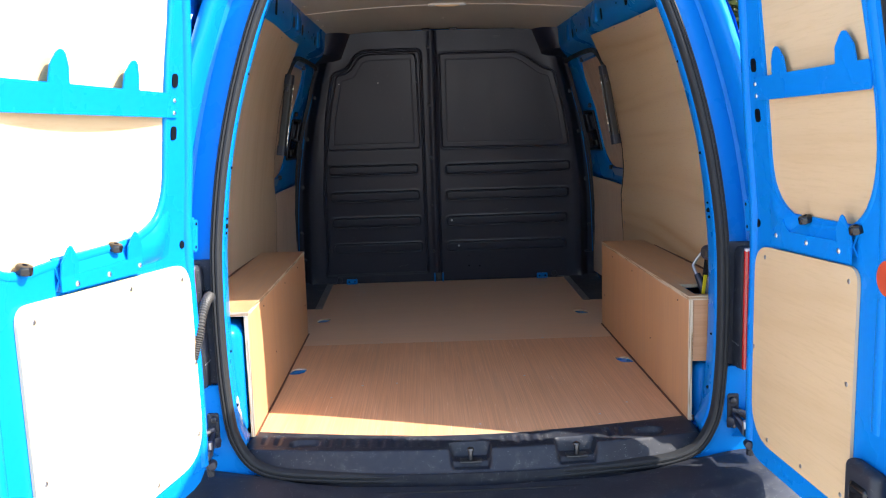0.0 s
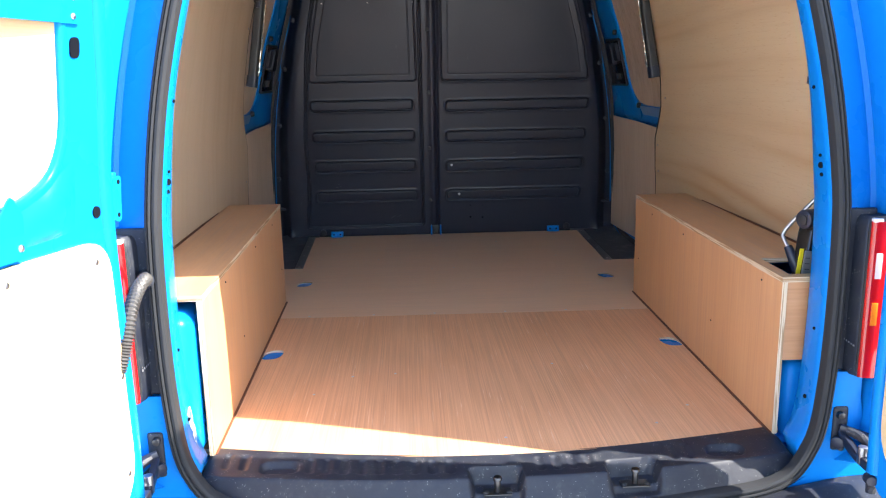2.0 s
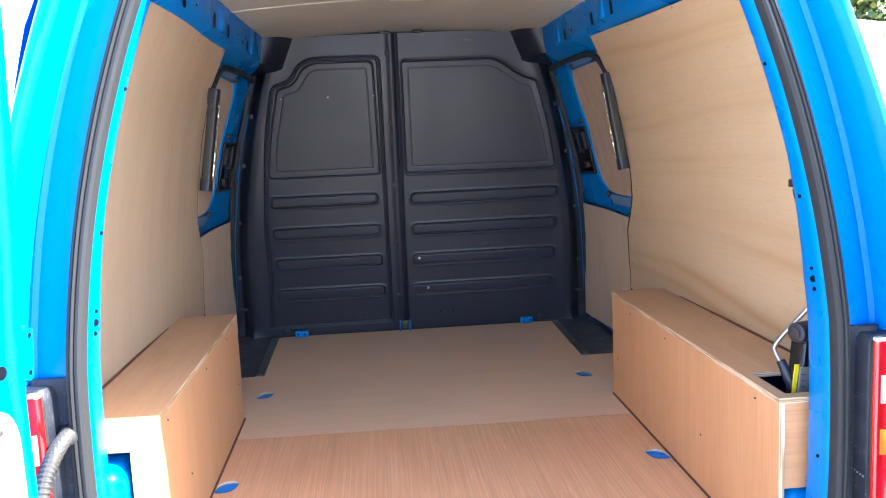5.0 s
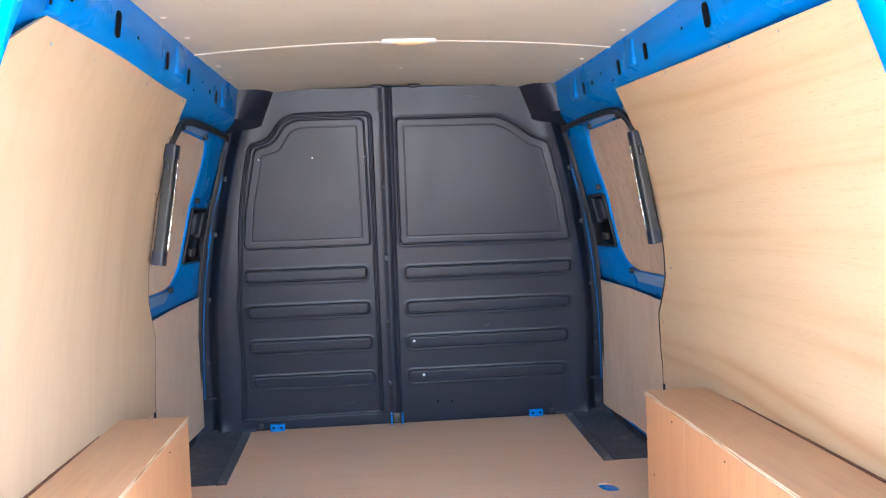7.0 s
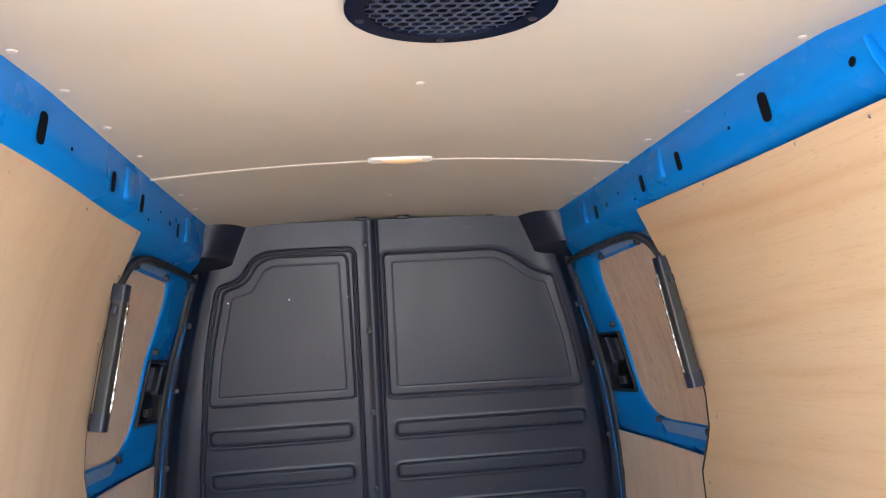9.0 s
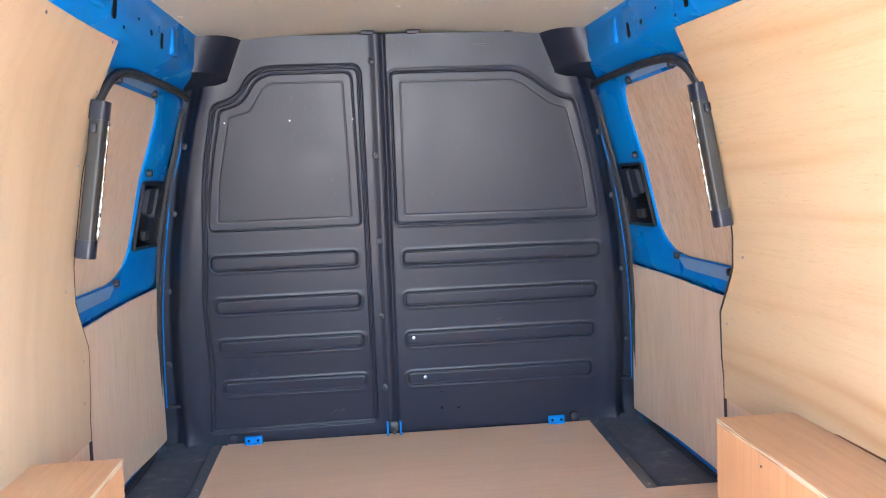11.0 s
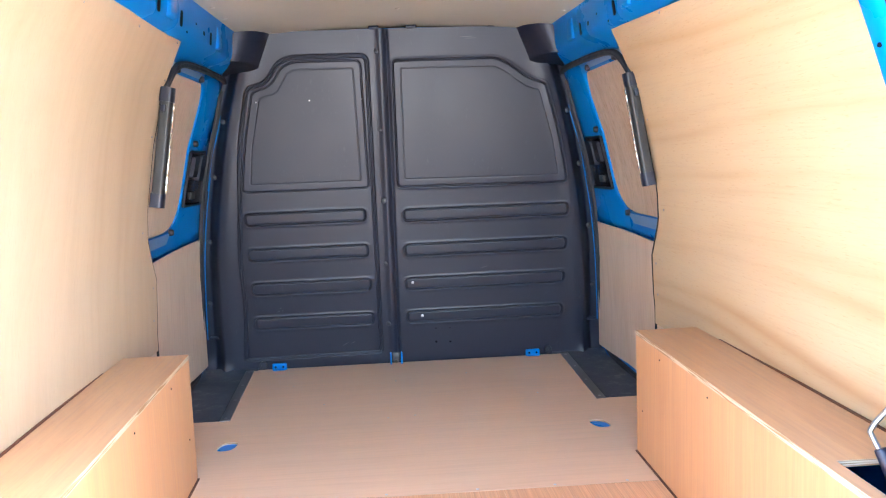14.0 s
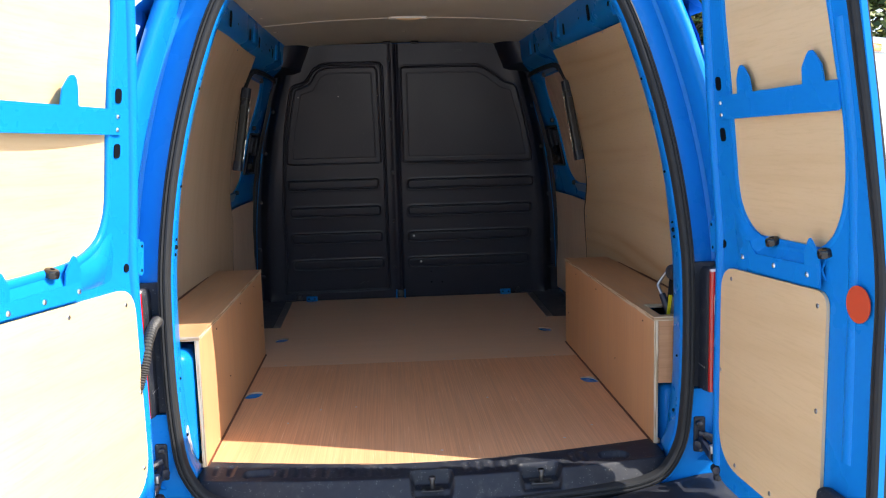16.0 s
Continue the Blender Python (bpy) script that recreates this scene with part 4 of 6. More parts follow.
# ---- sliding doors ----
def slider(sg, name):
    d = holder(name, "closed blue sliding door with plywood infills", "sliding door", "structure", at=(sg * 0.76, 1.7, FLOOR))
    put = on(d)
    X = lambda z, o=0.0, y=1.5: sg * (lerp_table(SLIDER, z) + o - 0.022 * min(1.0, max(0.0, (y - 1.80) / 0.25)))
    surf = lambda y, z, w: (X(z, -w, y), y, z)
    put(part("door_skin", sheet(lambda u, v: (X(v, 0.016, u), u, v), steps(1.22, 2.20, 24), steps(0.52, 1.68, 24), lambda u, v: (X(v, 0.03, u), u, v)), paint, d))
    # window blank of plywood in a pressed frame
    win = rounded([(1.24, 1.137), (1.70, 1.137), (1.80, 1.150), (1.858, 1.21), (1.846, 1.44), (1.832, 1.55), (1.80, 1.603), (1.24, 1.603)], [0.01, 0.03, 0.05, 0.05, 0.05, 0.04, 0.02, 0.01], 5)
    ringo = rounded([(1.22, 1.058), (1.45, 1.062), (2.115, 1.082), (2.075, 1.27), (2.04, 1.45), (2.00, 1.60), (1.96, 1.634), (1.22, 1.634)], 0.02, 5)
    put(part("window_blank", sheet(lambda u, v: (X(v, 0.010, u), u, v), steps(1.23, 1.88, 16), steps(1.12, 1.62, 16), lambda u, v: (X(v, 0.0115, u), u, v)), ply_blank if sg > 0 else ply_slider, d, "plywood blank over the side window"))
    def ray_ring(poly, n=96):
        """The outline met by rays from the window's middle."""
        c, out = Vector((1.58, 1.38)), []
        for k in range(n):
            a = 2 * math.pi * k / n
            e = Vector((math.cos(a), math.sin(a)))
            best = 0.0
            for p, q in zip(poly, poly[1:] + poly[:1]):
                p, q = Vector(p) - c, Vector(q) - c
                f = q - p
                den = e.x * f.y - e.y * f.x
                if abs(den) > 1e-9:
                    t, w = (p.x * f.y - p.y * f.x) / den, (p.x * e.y - p.y * e.x) / den
                    if t > 0 and -1e-6 <= w <= 1 + 1e-6:
                        best = max(best, t)
            out.append(c + e * best)
        return out
    ri, ro = ray_ring(win), ray_ring(ringo)
    fr, rings = bmesh.new(), []
    for f, dep in ((0.0, 0.010), (0.0, 0.004), (0.05, 0.001), (0.25, 0.0), (0.5, -0.001), (0.8, -0.001), (0.94, 0.002), (1.0, 0.010)):
        rings.append([fr.verts.new((X(p.y, dep, p.x), p.x, p.y)) for p in (a.lerp(b, f) for a, b in zip(ri, ro))])
    for ra, rb in zip(rings, rings[1:]):
        for k in range(len(ra)):
            fr.faces.new((ra[k], ra[(k + 1) % len(ra)], rb[(k + 1) % len(ra)], rb[k]))
    put(part("window_frame", fr, paint, d, "blue pressed steel window frame", 50))
    for o in ([(1.30, 1.606), (1.70, 1.606), (1.72, 1.626), (1.30, 1.626)], [(1.24, 1.098), (1.70, 1.103), (1.742, 1.134), (1.24, 1.134)]):
        put(part("glass_edge", plate(o, 0.003, 0.0045, surf), strip_blue, d, "pale blue strip of glass edge"))
    # lower plywood
    low = rounded([(1.22, 0.60), (2.13, 0.60), (2.108, 1.082), (1.545, 1.063), (1.22, 1.056)], 0.006, 3)
    put(part("lower_panel", plate([tuple(p) for a, b in zip(low, low[1:] + low[:1]) for p in (Vector(a).lerp(Vector(b), k / 6) for k in range(6))], 0.004, 0.009, surf), ply_slider, d, "pale plywood lower door panel"))
    put(part("lower_channel", sheet(lambda u, v: (X(v, 0.006, u), u, v), steps(1.24, 2.16, 16), steps(0.54, 0.62, 4)), paint, d))
    # latch recess
    hand = rounded([(1.860, 1.207), (2.046, 1.207), (2.004, 1.394), (1.854, 1.394)], 0.010, 4)
    inner = shrink(hand, 0.009)
    put(part("latch_bezel", plate(hand, 0.000, 0.006, surf, [inner]), plastic, d, "black latch surround"))
    put(part("latch_well", plate(hand, -0.002, 0.002, surf), black_gloss, d))
    for y, z, sy, sz in ((1.905, 1.340, 0.045, 0.070), (1.956, 1.335, 0.050, 0.085)):
        o = rounded([(y - sy / 2, z - sz / 2), (y + sy / 2, z - sz / 2), (y + sy / 2, z + sz / 2), (y - sy / 2, z + sz / 2)], 0.009, 4)
        put(part("latch_grip", plate(o, 0.002, 0.014 if y < 1.93 else 0.020, surf), plastic, d, "black pull grip"))
    o = rounded([(1.915, 1.232), (1.953, 1.232), (1.950, 1.256), (1.915, 1.256)], 0.003, 3)
    put(part("lock_button", plate(o, 0.002, 0.010, surf), bar_grey, d))
    # black fixing knobs of the blank
    for y, z in ((1.42, 1.606), (1.712, 1.607), (1.868, 1.415), (1.738, 1.136), (1.42, 1.125)):
        a = Vector((X(z, -0.001, y), y, z))
        put(part("fixing_knob", cyl(a, a + Vector((-sg * 0.014, 0, 0)), 0.011, 0.009, 14, 0.002), plastic, d, "round black fixing knob"))
    # rubber seal on the body round the door
    path = smooth_path([(sg * 0.618, 1.258, 1.50), (sg * 0.598, 1.264, 1.548), (sg * 0.588, 1.310, 1.590), (sg * 0.586, 1.40, 1.616), (sg * 0.584, 1.56, 1.626), (sg * 0.584, 1.80, 1.630), (sg * 0.584, 1.96, 1.627), (sg * 0.587, 2.004, 1.610), (sg * 0.599, 2.012, 1.580), (sg * 0.628, 2.027, 1.48), (sg * 0.663, 2.048, 1.37), (sg * 0.687, 2.065, 1.27), (sg * 0.708, 2.083, 1.17), (sg * 0.721, 2.100, 1.07), (sg * 0.735, 2.124, 0.92), (sg * 0.743, 2.136, 0.80), (sg * 0.748, 2.13, 0.68), (sg * 0.754, 2.05, 0.600), (sg * 0.762, 1.93, 0.578), (sg * 0.770, 1.60, 0.570), (sg * 0.775, 1.45, 0.568)], 6)
    path = [p + Vector((sg * 0.003, -0.026, 0)) * min(1.0, max(0.0, (1.62 - p.z) / 0.05)) * min(1.0, max(0.0, (p.z - 0.62) / 0.1)) * (1.0 if p.y > 1.9 else 0.0) for p in path]
    put(part("rubber_seal", sweep(path, [(-0.009, -0.005), (-0.009, 0.003), (-0.007, 0.006), (-0.003, 0.0065), (-0.0015, 0.0045), (0.0015, 0.0045), (0.003, 0.0065), (0.007, 0.006), (0.009, 0.003), (0.009, -0.005)], (-sg, 0.05, 0)), grey_rubber, d, "black rubber door seal"))
    path2 = [p + Vector((-sg * 0.013, 0.008, 0.014 if p.z > 1.6 else 0.0)) for p in path if p.y > 1.98 and p.z > 1.25]
    put(part("post_edge", sweep(path2, circle(0.0025, 8), (sg, 0.05, 0)), paint, d, "blue post edge"))
    return d


slider(-1, "door_3")
slider(1, "door_4")


# ---- wheel arch boxes ----
def wheel_box(sg):
    b = holder("wheel_arch_box", "reddish plywood box over a wheel arch" + (", open at its end" if sg < 0 else " with a cut-out"), "storage box", group="wheel arch boxes", at=(sg * 0.62, 0.6, FLOOR))
    put = on(b)
    top, y0, y1 = 0.893, 0.052, (1.082 if sg < 0 else 1.078)
    xi = lambda y: 0.534 + 0.016 * (y - 0.05)
    side = lambda y, z, w: (sg * (xi(y) + w), y, z)
    put(part("side_board", plate([(y0, FLOOR), (y1, FLOOR), (y1, top - 0.010), (y0, top - 0.010)], 0, 0.010, side, (), 1), [ply_box, ply_edge_up], b, "", 0))
    lid = [(y0 - 0.001, -0.001), (y1 + 0.001, -0.001), (y1 + 0.001, 0.157), (y0 - 0.001, 0.16)]
    holes = []
    if sg > 0:
        holes = [[(0.075, 0.022), (0.205, 0.022), (0.205, 0.125), (0.075, 0.125)]]
    put(part("top_board", plate(lid, top - 0.010, top, lambda y, u, w: (sg * (xi(y) + u), y, w), holes, 1), [ply_boxtop, ply_edge], b, "", 0))
    put(part("front_board", plate([(0.012, FLOOR), (0.155, FLOOR), (0.155, top - 0.010), (0.012, top - 0.010)], y1 - 0.012, y1, lambda u, z, w: (sg * (xi(y1) + u), w, z), (), 1), [ply_box, ply_edge_up], b, "", 0))
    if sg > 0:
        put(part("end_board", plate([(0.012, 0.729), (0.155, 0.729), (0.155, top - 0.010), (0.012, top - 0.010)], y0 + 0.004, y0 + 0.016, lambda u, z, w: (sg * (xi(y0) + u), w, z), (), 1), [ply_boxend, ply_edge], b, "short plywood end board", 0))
    # brown joint lines to floor and wall
    put(part("joint_strip", plate([(y0, -0.0045), (y1, -0.0045), (y1, 0.0), (y0, 0.0)], FLOOR, FLOOR + 0.003, lambda y, u, w: (sg * (xi(y) + u), y, w)), sealant, b, "dark brown sealant line"))
    put(part("joint_strip", plate([(y0 + 0.01, 0.156), (y1, 0.156), (y1, 0.161), (y0 + 0.01, 0.161)], top, top + 0.003, lambda y, u, w: (sg * (xi(y) + u), y, w)), sealant, b, "dark brown sealant line"))
    for y, z in ((0.255 if sg < 0 else 0.142, 0.865), (0.62, 0.86), (0.40, 0.70), (1.03, 0.70), (0.9, 0.862)):
        put(screw(b, (sg * (xi(y) - 0.0004), y, z), (-sg, 0, 0), 0.0022, bar_grey))
    return b


wheel_box(-1)
wheel_box(1)


# ---- light bars on the side panels ----
def light_bar(sg):
    a, b = (Vector((-0.590, 1.250, 1.538)), Vector((-0.637, 1.240, 1.246))) if sg < 0 else (Vector((0.595, 1.258, 1.540)), Vector((0.642, 1.248, 1.250)))
    ax = (a - b).normalized()
    out = Vector((-sg, 0, 0))
    out = (out - ax * out.dot(ax)).normalized()
    fw = ax.cross(out)
    if fw.y < 0:
        fw = -fw
    m = Matrix((out, fw, ax)).transposed().to_4x4()
    L = (a - b).length
    mm = Matrix.Translation((a + b) / 2) @ m
    t = tagged(new("light_bar"), "dark grey strip light with bright chrome lens on the panel edge", "strip light", "strip lights")
    t.empty_display_size, t.matrix_world = 0.05, Matrix.Translation(b)
    put = on(t)
    prof = rounded([(-0.016, -0.016), (0.009, -0.016), (0.014, -0.004), (0.012, 0.014), (-0.016, 0.014)], 0.005, 4)
    def along(z0, z1, pr, k=1.0):
        bm = bmesh.new()
        r = [[bm.verts.new(mm @ Vector((x * k, y * k, z))) for x, y in pr] for z in (z0, z1)]
        n = len(pr)
        for i in range(n):
            bm.faces.new((r[0][i], r[0][(i + 1) % n], r[1][(i + 1) % n], r[1][i]))
        bm.faces.new(r[0][::-1])
        bm.faces.new(r[1])
        return bm
    t.location = b
    bpy.context.view_layer.update()
    put(part("housing", along(-L / 2 + 0.012, L / 2 - 0.012, prof), bar_grey, t))
    rnd, n = random.Random(11 + sg), 26
    long = L - 0.066
    facets = []
    for k in range(n):
        tilt = pose(0, 0, 0, rnd.uniform(-7, 7), rnd.uniform(-9, 9), rnd.uniform(-26, 26))
        facets.append(box(0, 0, 0, 0.0042, 0.0055, long / n * 1.04, 0.0008, 1, mm @ Matrix.Translation((0.0122, 0.0112, -long / 2 + (k + 0.5) * long / n)) @ tilt))
    put(part("lens_strip", join(*facets), chrome, t, "bright mirror lens strip"))
    for s in (-1, 1):
        put(part("end_cap", along(s * (L / 2 - 0.032), s * (L / 2 + 0.004), prof, 1.14), plastic, t, "black end cap"))
    put(part("clip", box(-0.004, -0.024, L / 2 - 0.05, 0.012, 0.010, 0.018, 0.002, 2, mm), plastic, t))


light_bar(-1)
light_bar(1)

# ---- ceiling vent and lamp ----
vent = holder("ceiling_vent", "round dark blue-black roof vent with honeycomb grille", "vent", at=(0.008, 0.308, roof_z(0, 0.300)))
put = on(vent)
slope = math.atan((roof_z(0, 0.45) - roof_z(0, 0.20)) / 0.25)
vm = Matrix.Translation((0.008, 0.308, roof_z(0, 0.300) - 0.001)) @ Matrix.Rotation(slope, 4, "X")
ro, ri = circle(0.115, 56), circle(0.093, 48)
put(part("vent_ring", plate(ro, 0.0, -0.009, lambda u, v, w: vm @ Vector((u, v, w)), [ri]), navy_gloss, vent, "glossy navy ring", 40))
put(part("vent_back", plate(circle(0.112, 40), -0.0015, -0.003, lambda u, v, w: vm @ Vector((u, v, w))), navy_gloss, vent))
grille = bmesh.new()
s = 0.0092
for i in range(-8, 9):
    for j in range(-8, 9):
        x, y = (i + 0.5 * (j % 2)) * s * 1.732, j * s * 1.5
        if math.hypot(x, y) > 0.089:
            continue
        turn = [math.pi / 6 + k * math.pi / 3 for k in range(6)]
        o, n, q = [[grille.verts.new(vm @ Vector((x + s * k * math.cos(a), y + s * k * math.sin(a), z))) for a in turn] for k, z in ((0.995, -0.0062), (0.80, -0.0070), (0.78, -0.0058))]
        for k in range(6):
            grille.faces.new((o[k], o[(k + 1) % 6], n[(k + 1) % 6], n[k]))
            grille.faces.new((n[k], n[(k + 1) % 6], q[(k + 1) % 6], q[k]))
put(part("grille", grille, grille_blue, vent, "honeycomb grille", 20))
for a in (20, 160, 270, 90):
    p = vm @ Vector((0.104 * math.cos(radians(a)), 0.104 * math.sin(radians(a)), -0.009))
    put(screw(vent, p, (0, 0, -1), 0.0055, dark_steel))
lamp = holder("ceiling_lamp", "small white courtesy lamp with warm lens, unlit", "lamp", at=(0.005, 1.165, 1.77))
put = on(lamp)
def pebble(cx, cy, cz, rx, ry, rz):
    """A low rounded dome, flat ends pinched to a lens shape."""
    bm = bmesh.new()
    bmesh.ops.create_uvsphere(bm, u_segments=32, v_segments=14, radius=1.0)
    bmesh.ops.transform(bm, matrix=Matrix.Translation((cx, cy, cz)) @ Matrix.Diagonal((rx, ry, rz, 1)), verts=bm.verts)
    return bm


lz = roof_z(0, 1.16)
base_line = rounded([(-0.063, -0.015), (0.063, -0.015), (0.070, 0.0), (0.063, 0.015), (-0.063, 0.015), (-0.070, 0.0)], 0.006, 4)
put(part("lamp_base", plate(base_line, 0.004, -0.0065, lambda u, v, w: (0.005 + u, 1.160 + v, lz + w)), white_plastic, lamp))
put(part("lamp_lens", pebble(0.008, 1.158, lz - 0.006, 0.046, 0.013, 0.0065), amber_lens, lamp, "warm translucent lens"))

# ---- jack in the box ----
jack = holder("vehicle_jack", "black folding car jack with steel crank and yellow label", "jack", at=(0.60, 0.14, 0.80))
put = on(jack)
put(part("jack_arm", box(0, 0, 0, 0.026, 0.036, 0.20, 0.006, 2, Matrix.Translation((0.608, 0.125, 0.885)) @ pose(0, 0, 0, 0, 7, 20)), black_gloss, jack))
put(part("jack_head", cyl((0.592, 0.108, 0.990), (0.624, 0.122, 0.990), 0.0185, 0.0185, 24, 0.004), plastic, jack, "round black pivot"))
put(part("pivot_ring", join(cyl((0.5895, 0.107, 0.990), (0.5922, 0.108, 0.990), 0.010, 0.010, 16, 0.001), *[cyl((0.5905 + 0.0044 * math.cos(a), 0.1075 - 0.010 * math.cos(a), 0.990 + 0.012 * math.sin(a)), (0.5925 + 0.0044 * math.cos(a), 0.1085 - 0.010 * math.cos(a), 0.990 + 0.012 * math.sin(a)), 0.0022, 0.0022, 8) for a in (0.8, 2.3, 3.9, 5.5)]), bar_grey, jack))
put(part("label_plate", box(0, 0, 0, 0.021, 0.0015, 0.085, 0.0, 2, Matrix.Translation((0.6005, 0.099, 0.888)) @ pose(0, 0, 0, 0, 7, 14)), label_grey, jack, "grey label with unreadable print"))
put(part("label_strip", box(0, 0, 0, 0.009, 0.0016, 0.095, 0.0, 2, Matrix.Translation((0.5855, 0.100, 0.888)) @ pose(0, 0, 0, 0, 7, 14)), yellow, jack, "yellow label strip"))
for k in range(6):
    put(part("print_bar", box(0, 0, 0, 0.010, 0.0006, 0.0014, 0.0, 2, Matrix.Translation((0.6015, 0.0977, 0.862 + 0.011 * k)) @ pose(0, 0, 0, 0, 7, 14)), plastic, jack))
crank = smooth_path([(0.588, 0.150, 0.925), (0.582, 0.160, 0.944), (0.582, 0.163, 0.953), (0.592, 0.158, 0.972), (0.618, 0.14, 1.012), (0.645, 0.125, 1.05)], 6)
put(part("crank_rod", sweep(crank, circle(0.0040, 10), (0, 1, 0.1)), alloy, jack, "bright steel crank rod"))
put(part("crank_sleeve", cyl((0.602, 0.130, 0.882), (0.587, 0.151, 0.930), 0.012, 0.008, 14, 0.002), plastic, jack, "black rubber sleeve"))
put(part("jack_base", box(0.60, 0.14, 0.80, 0.06, 0.12, 0.06, 0.008), plastic, jack))

# belt buckle hanging on the right panel
clip_thing = holder("wall_hook", "black plastic clip with oval top on the panel", "clip", at=(0.66, 0.20, 1.20))
put = on(clip_thing)
cb = bmesh.new()
rings = []
for z, w, dpt in ((1.236, 0.020, 0.014), (1.228, 0.0205, 0.0145), (1.205, 0.0185, 0.013), (1.180, 0.0165, 0.012), (1.166, 0.014, 0.010), (1.162, 0.009, 0.006)):
    k = (1.236 - z) / 0.074
    rings.append([cb.verts.new((0.646 + 0.010 * k + dpt * abs(math.cos(a)) ** 0.6 * math.copysign(1, math.cos(a)), 0.190 - 0.016 * k + 0.9 * w * abs(math.sin(a)) ** 0.6 * math.copysign(1, math.sin(a)), z)) for a in steps(0, 2 * math.pi, 24)[:-1]])
for ra, rb in zip(rings, rings[1:]):
    for k in range(len(ra)):
        cb.faces.new((ra[k], ra[(k + 1) % len(ra)], rb[(k + 1) % len(ra)], rb[k]))
cb.faces.new(rings[0])
cb.faces.new(rings[-1][::-1])
put(part("clip_body", cb, bar_grey, clip_thing))
put(part("clip_neck", box(0.646, 0.190, 1.241, 0.018, 0.024, 0.012, 0.003), plastic, clip_thing))
collar = [(0.0, -0.006), (0.003, -0.006), (0.003, 0.006), (0.0, 0.006)]
put(part("clip_ring", sweep([(0.640 + 0.013 * math.cos(a), 0.192 + 0.019 * math.sin(a), 1.250 - 0.004 * math.sin(a)) for a in steps(0, 2 * math.pi, 28)[:-1]], collar, (0, 0, 1), True), bar_grey, clip_thing, "oval open ring"))


# ---- rear doors ----
class DoorFrame:
    """Local axes of an open door: s from the hinge side outward, z up, n towards the inside face."""
    def __init__(self, sg, deg, hx, hy):
        A = radians(deg)
        self.sg = sg
        self.h = Vector((sg * hx, hy, 0))
        self.u = Vector((sg * math.sin(A), -math.cos(A), 0))
        self.n = Vector((-sg * math.cos(A), -math.sin(A), 0))

    def at(self, s, z, n=0.0):
        return self.h + self.u * s + self.n * (n + 0.12 * max(0.0, z - 1.10)) + Vector((0, 0, z))

    def matrix(self, s, z, n=0.0):
        return Matrix.Translation(self.at(s, z, n)) @ Matrix((self.u, self.n, Vector((0, 0, 1)))).transposed().to_4x4()


def hinge_edge(z):
    return lerp_table([(0.45, -0.022), (0.75, -0.034), (1.04, -0.030), (1.25, -0.021), (1.40, -0.008), (1.53, 0.007), (1.70, 0.030)], z)


# how far the outer skin reaches past the hinge line, by height
OUT_EDGE = [(0.70, 0.0), (0.76, -0.02), (0.80, -0.052), (0.95, -0.052), (1.05, -0.028), (1.15, 0.0)]


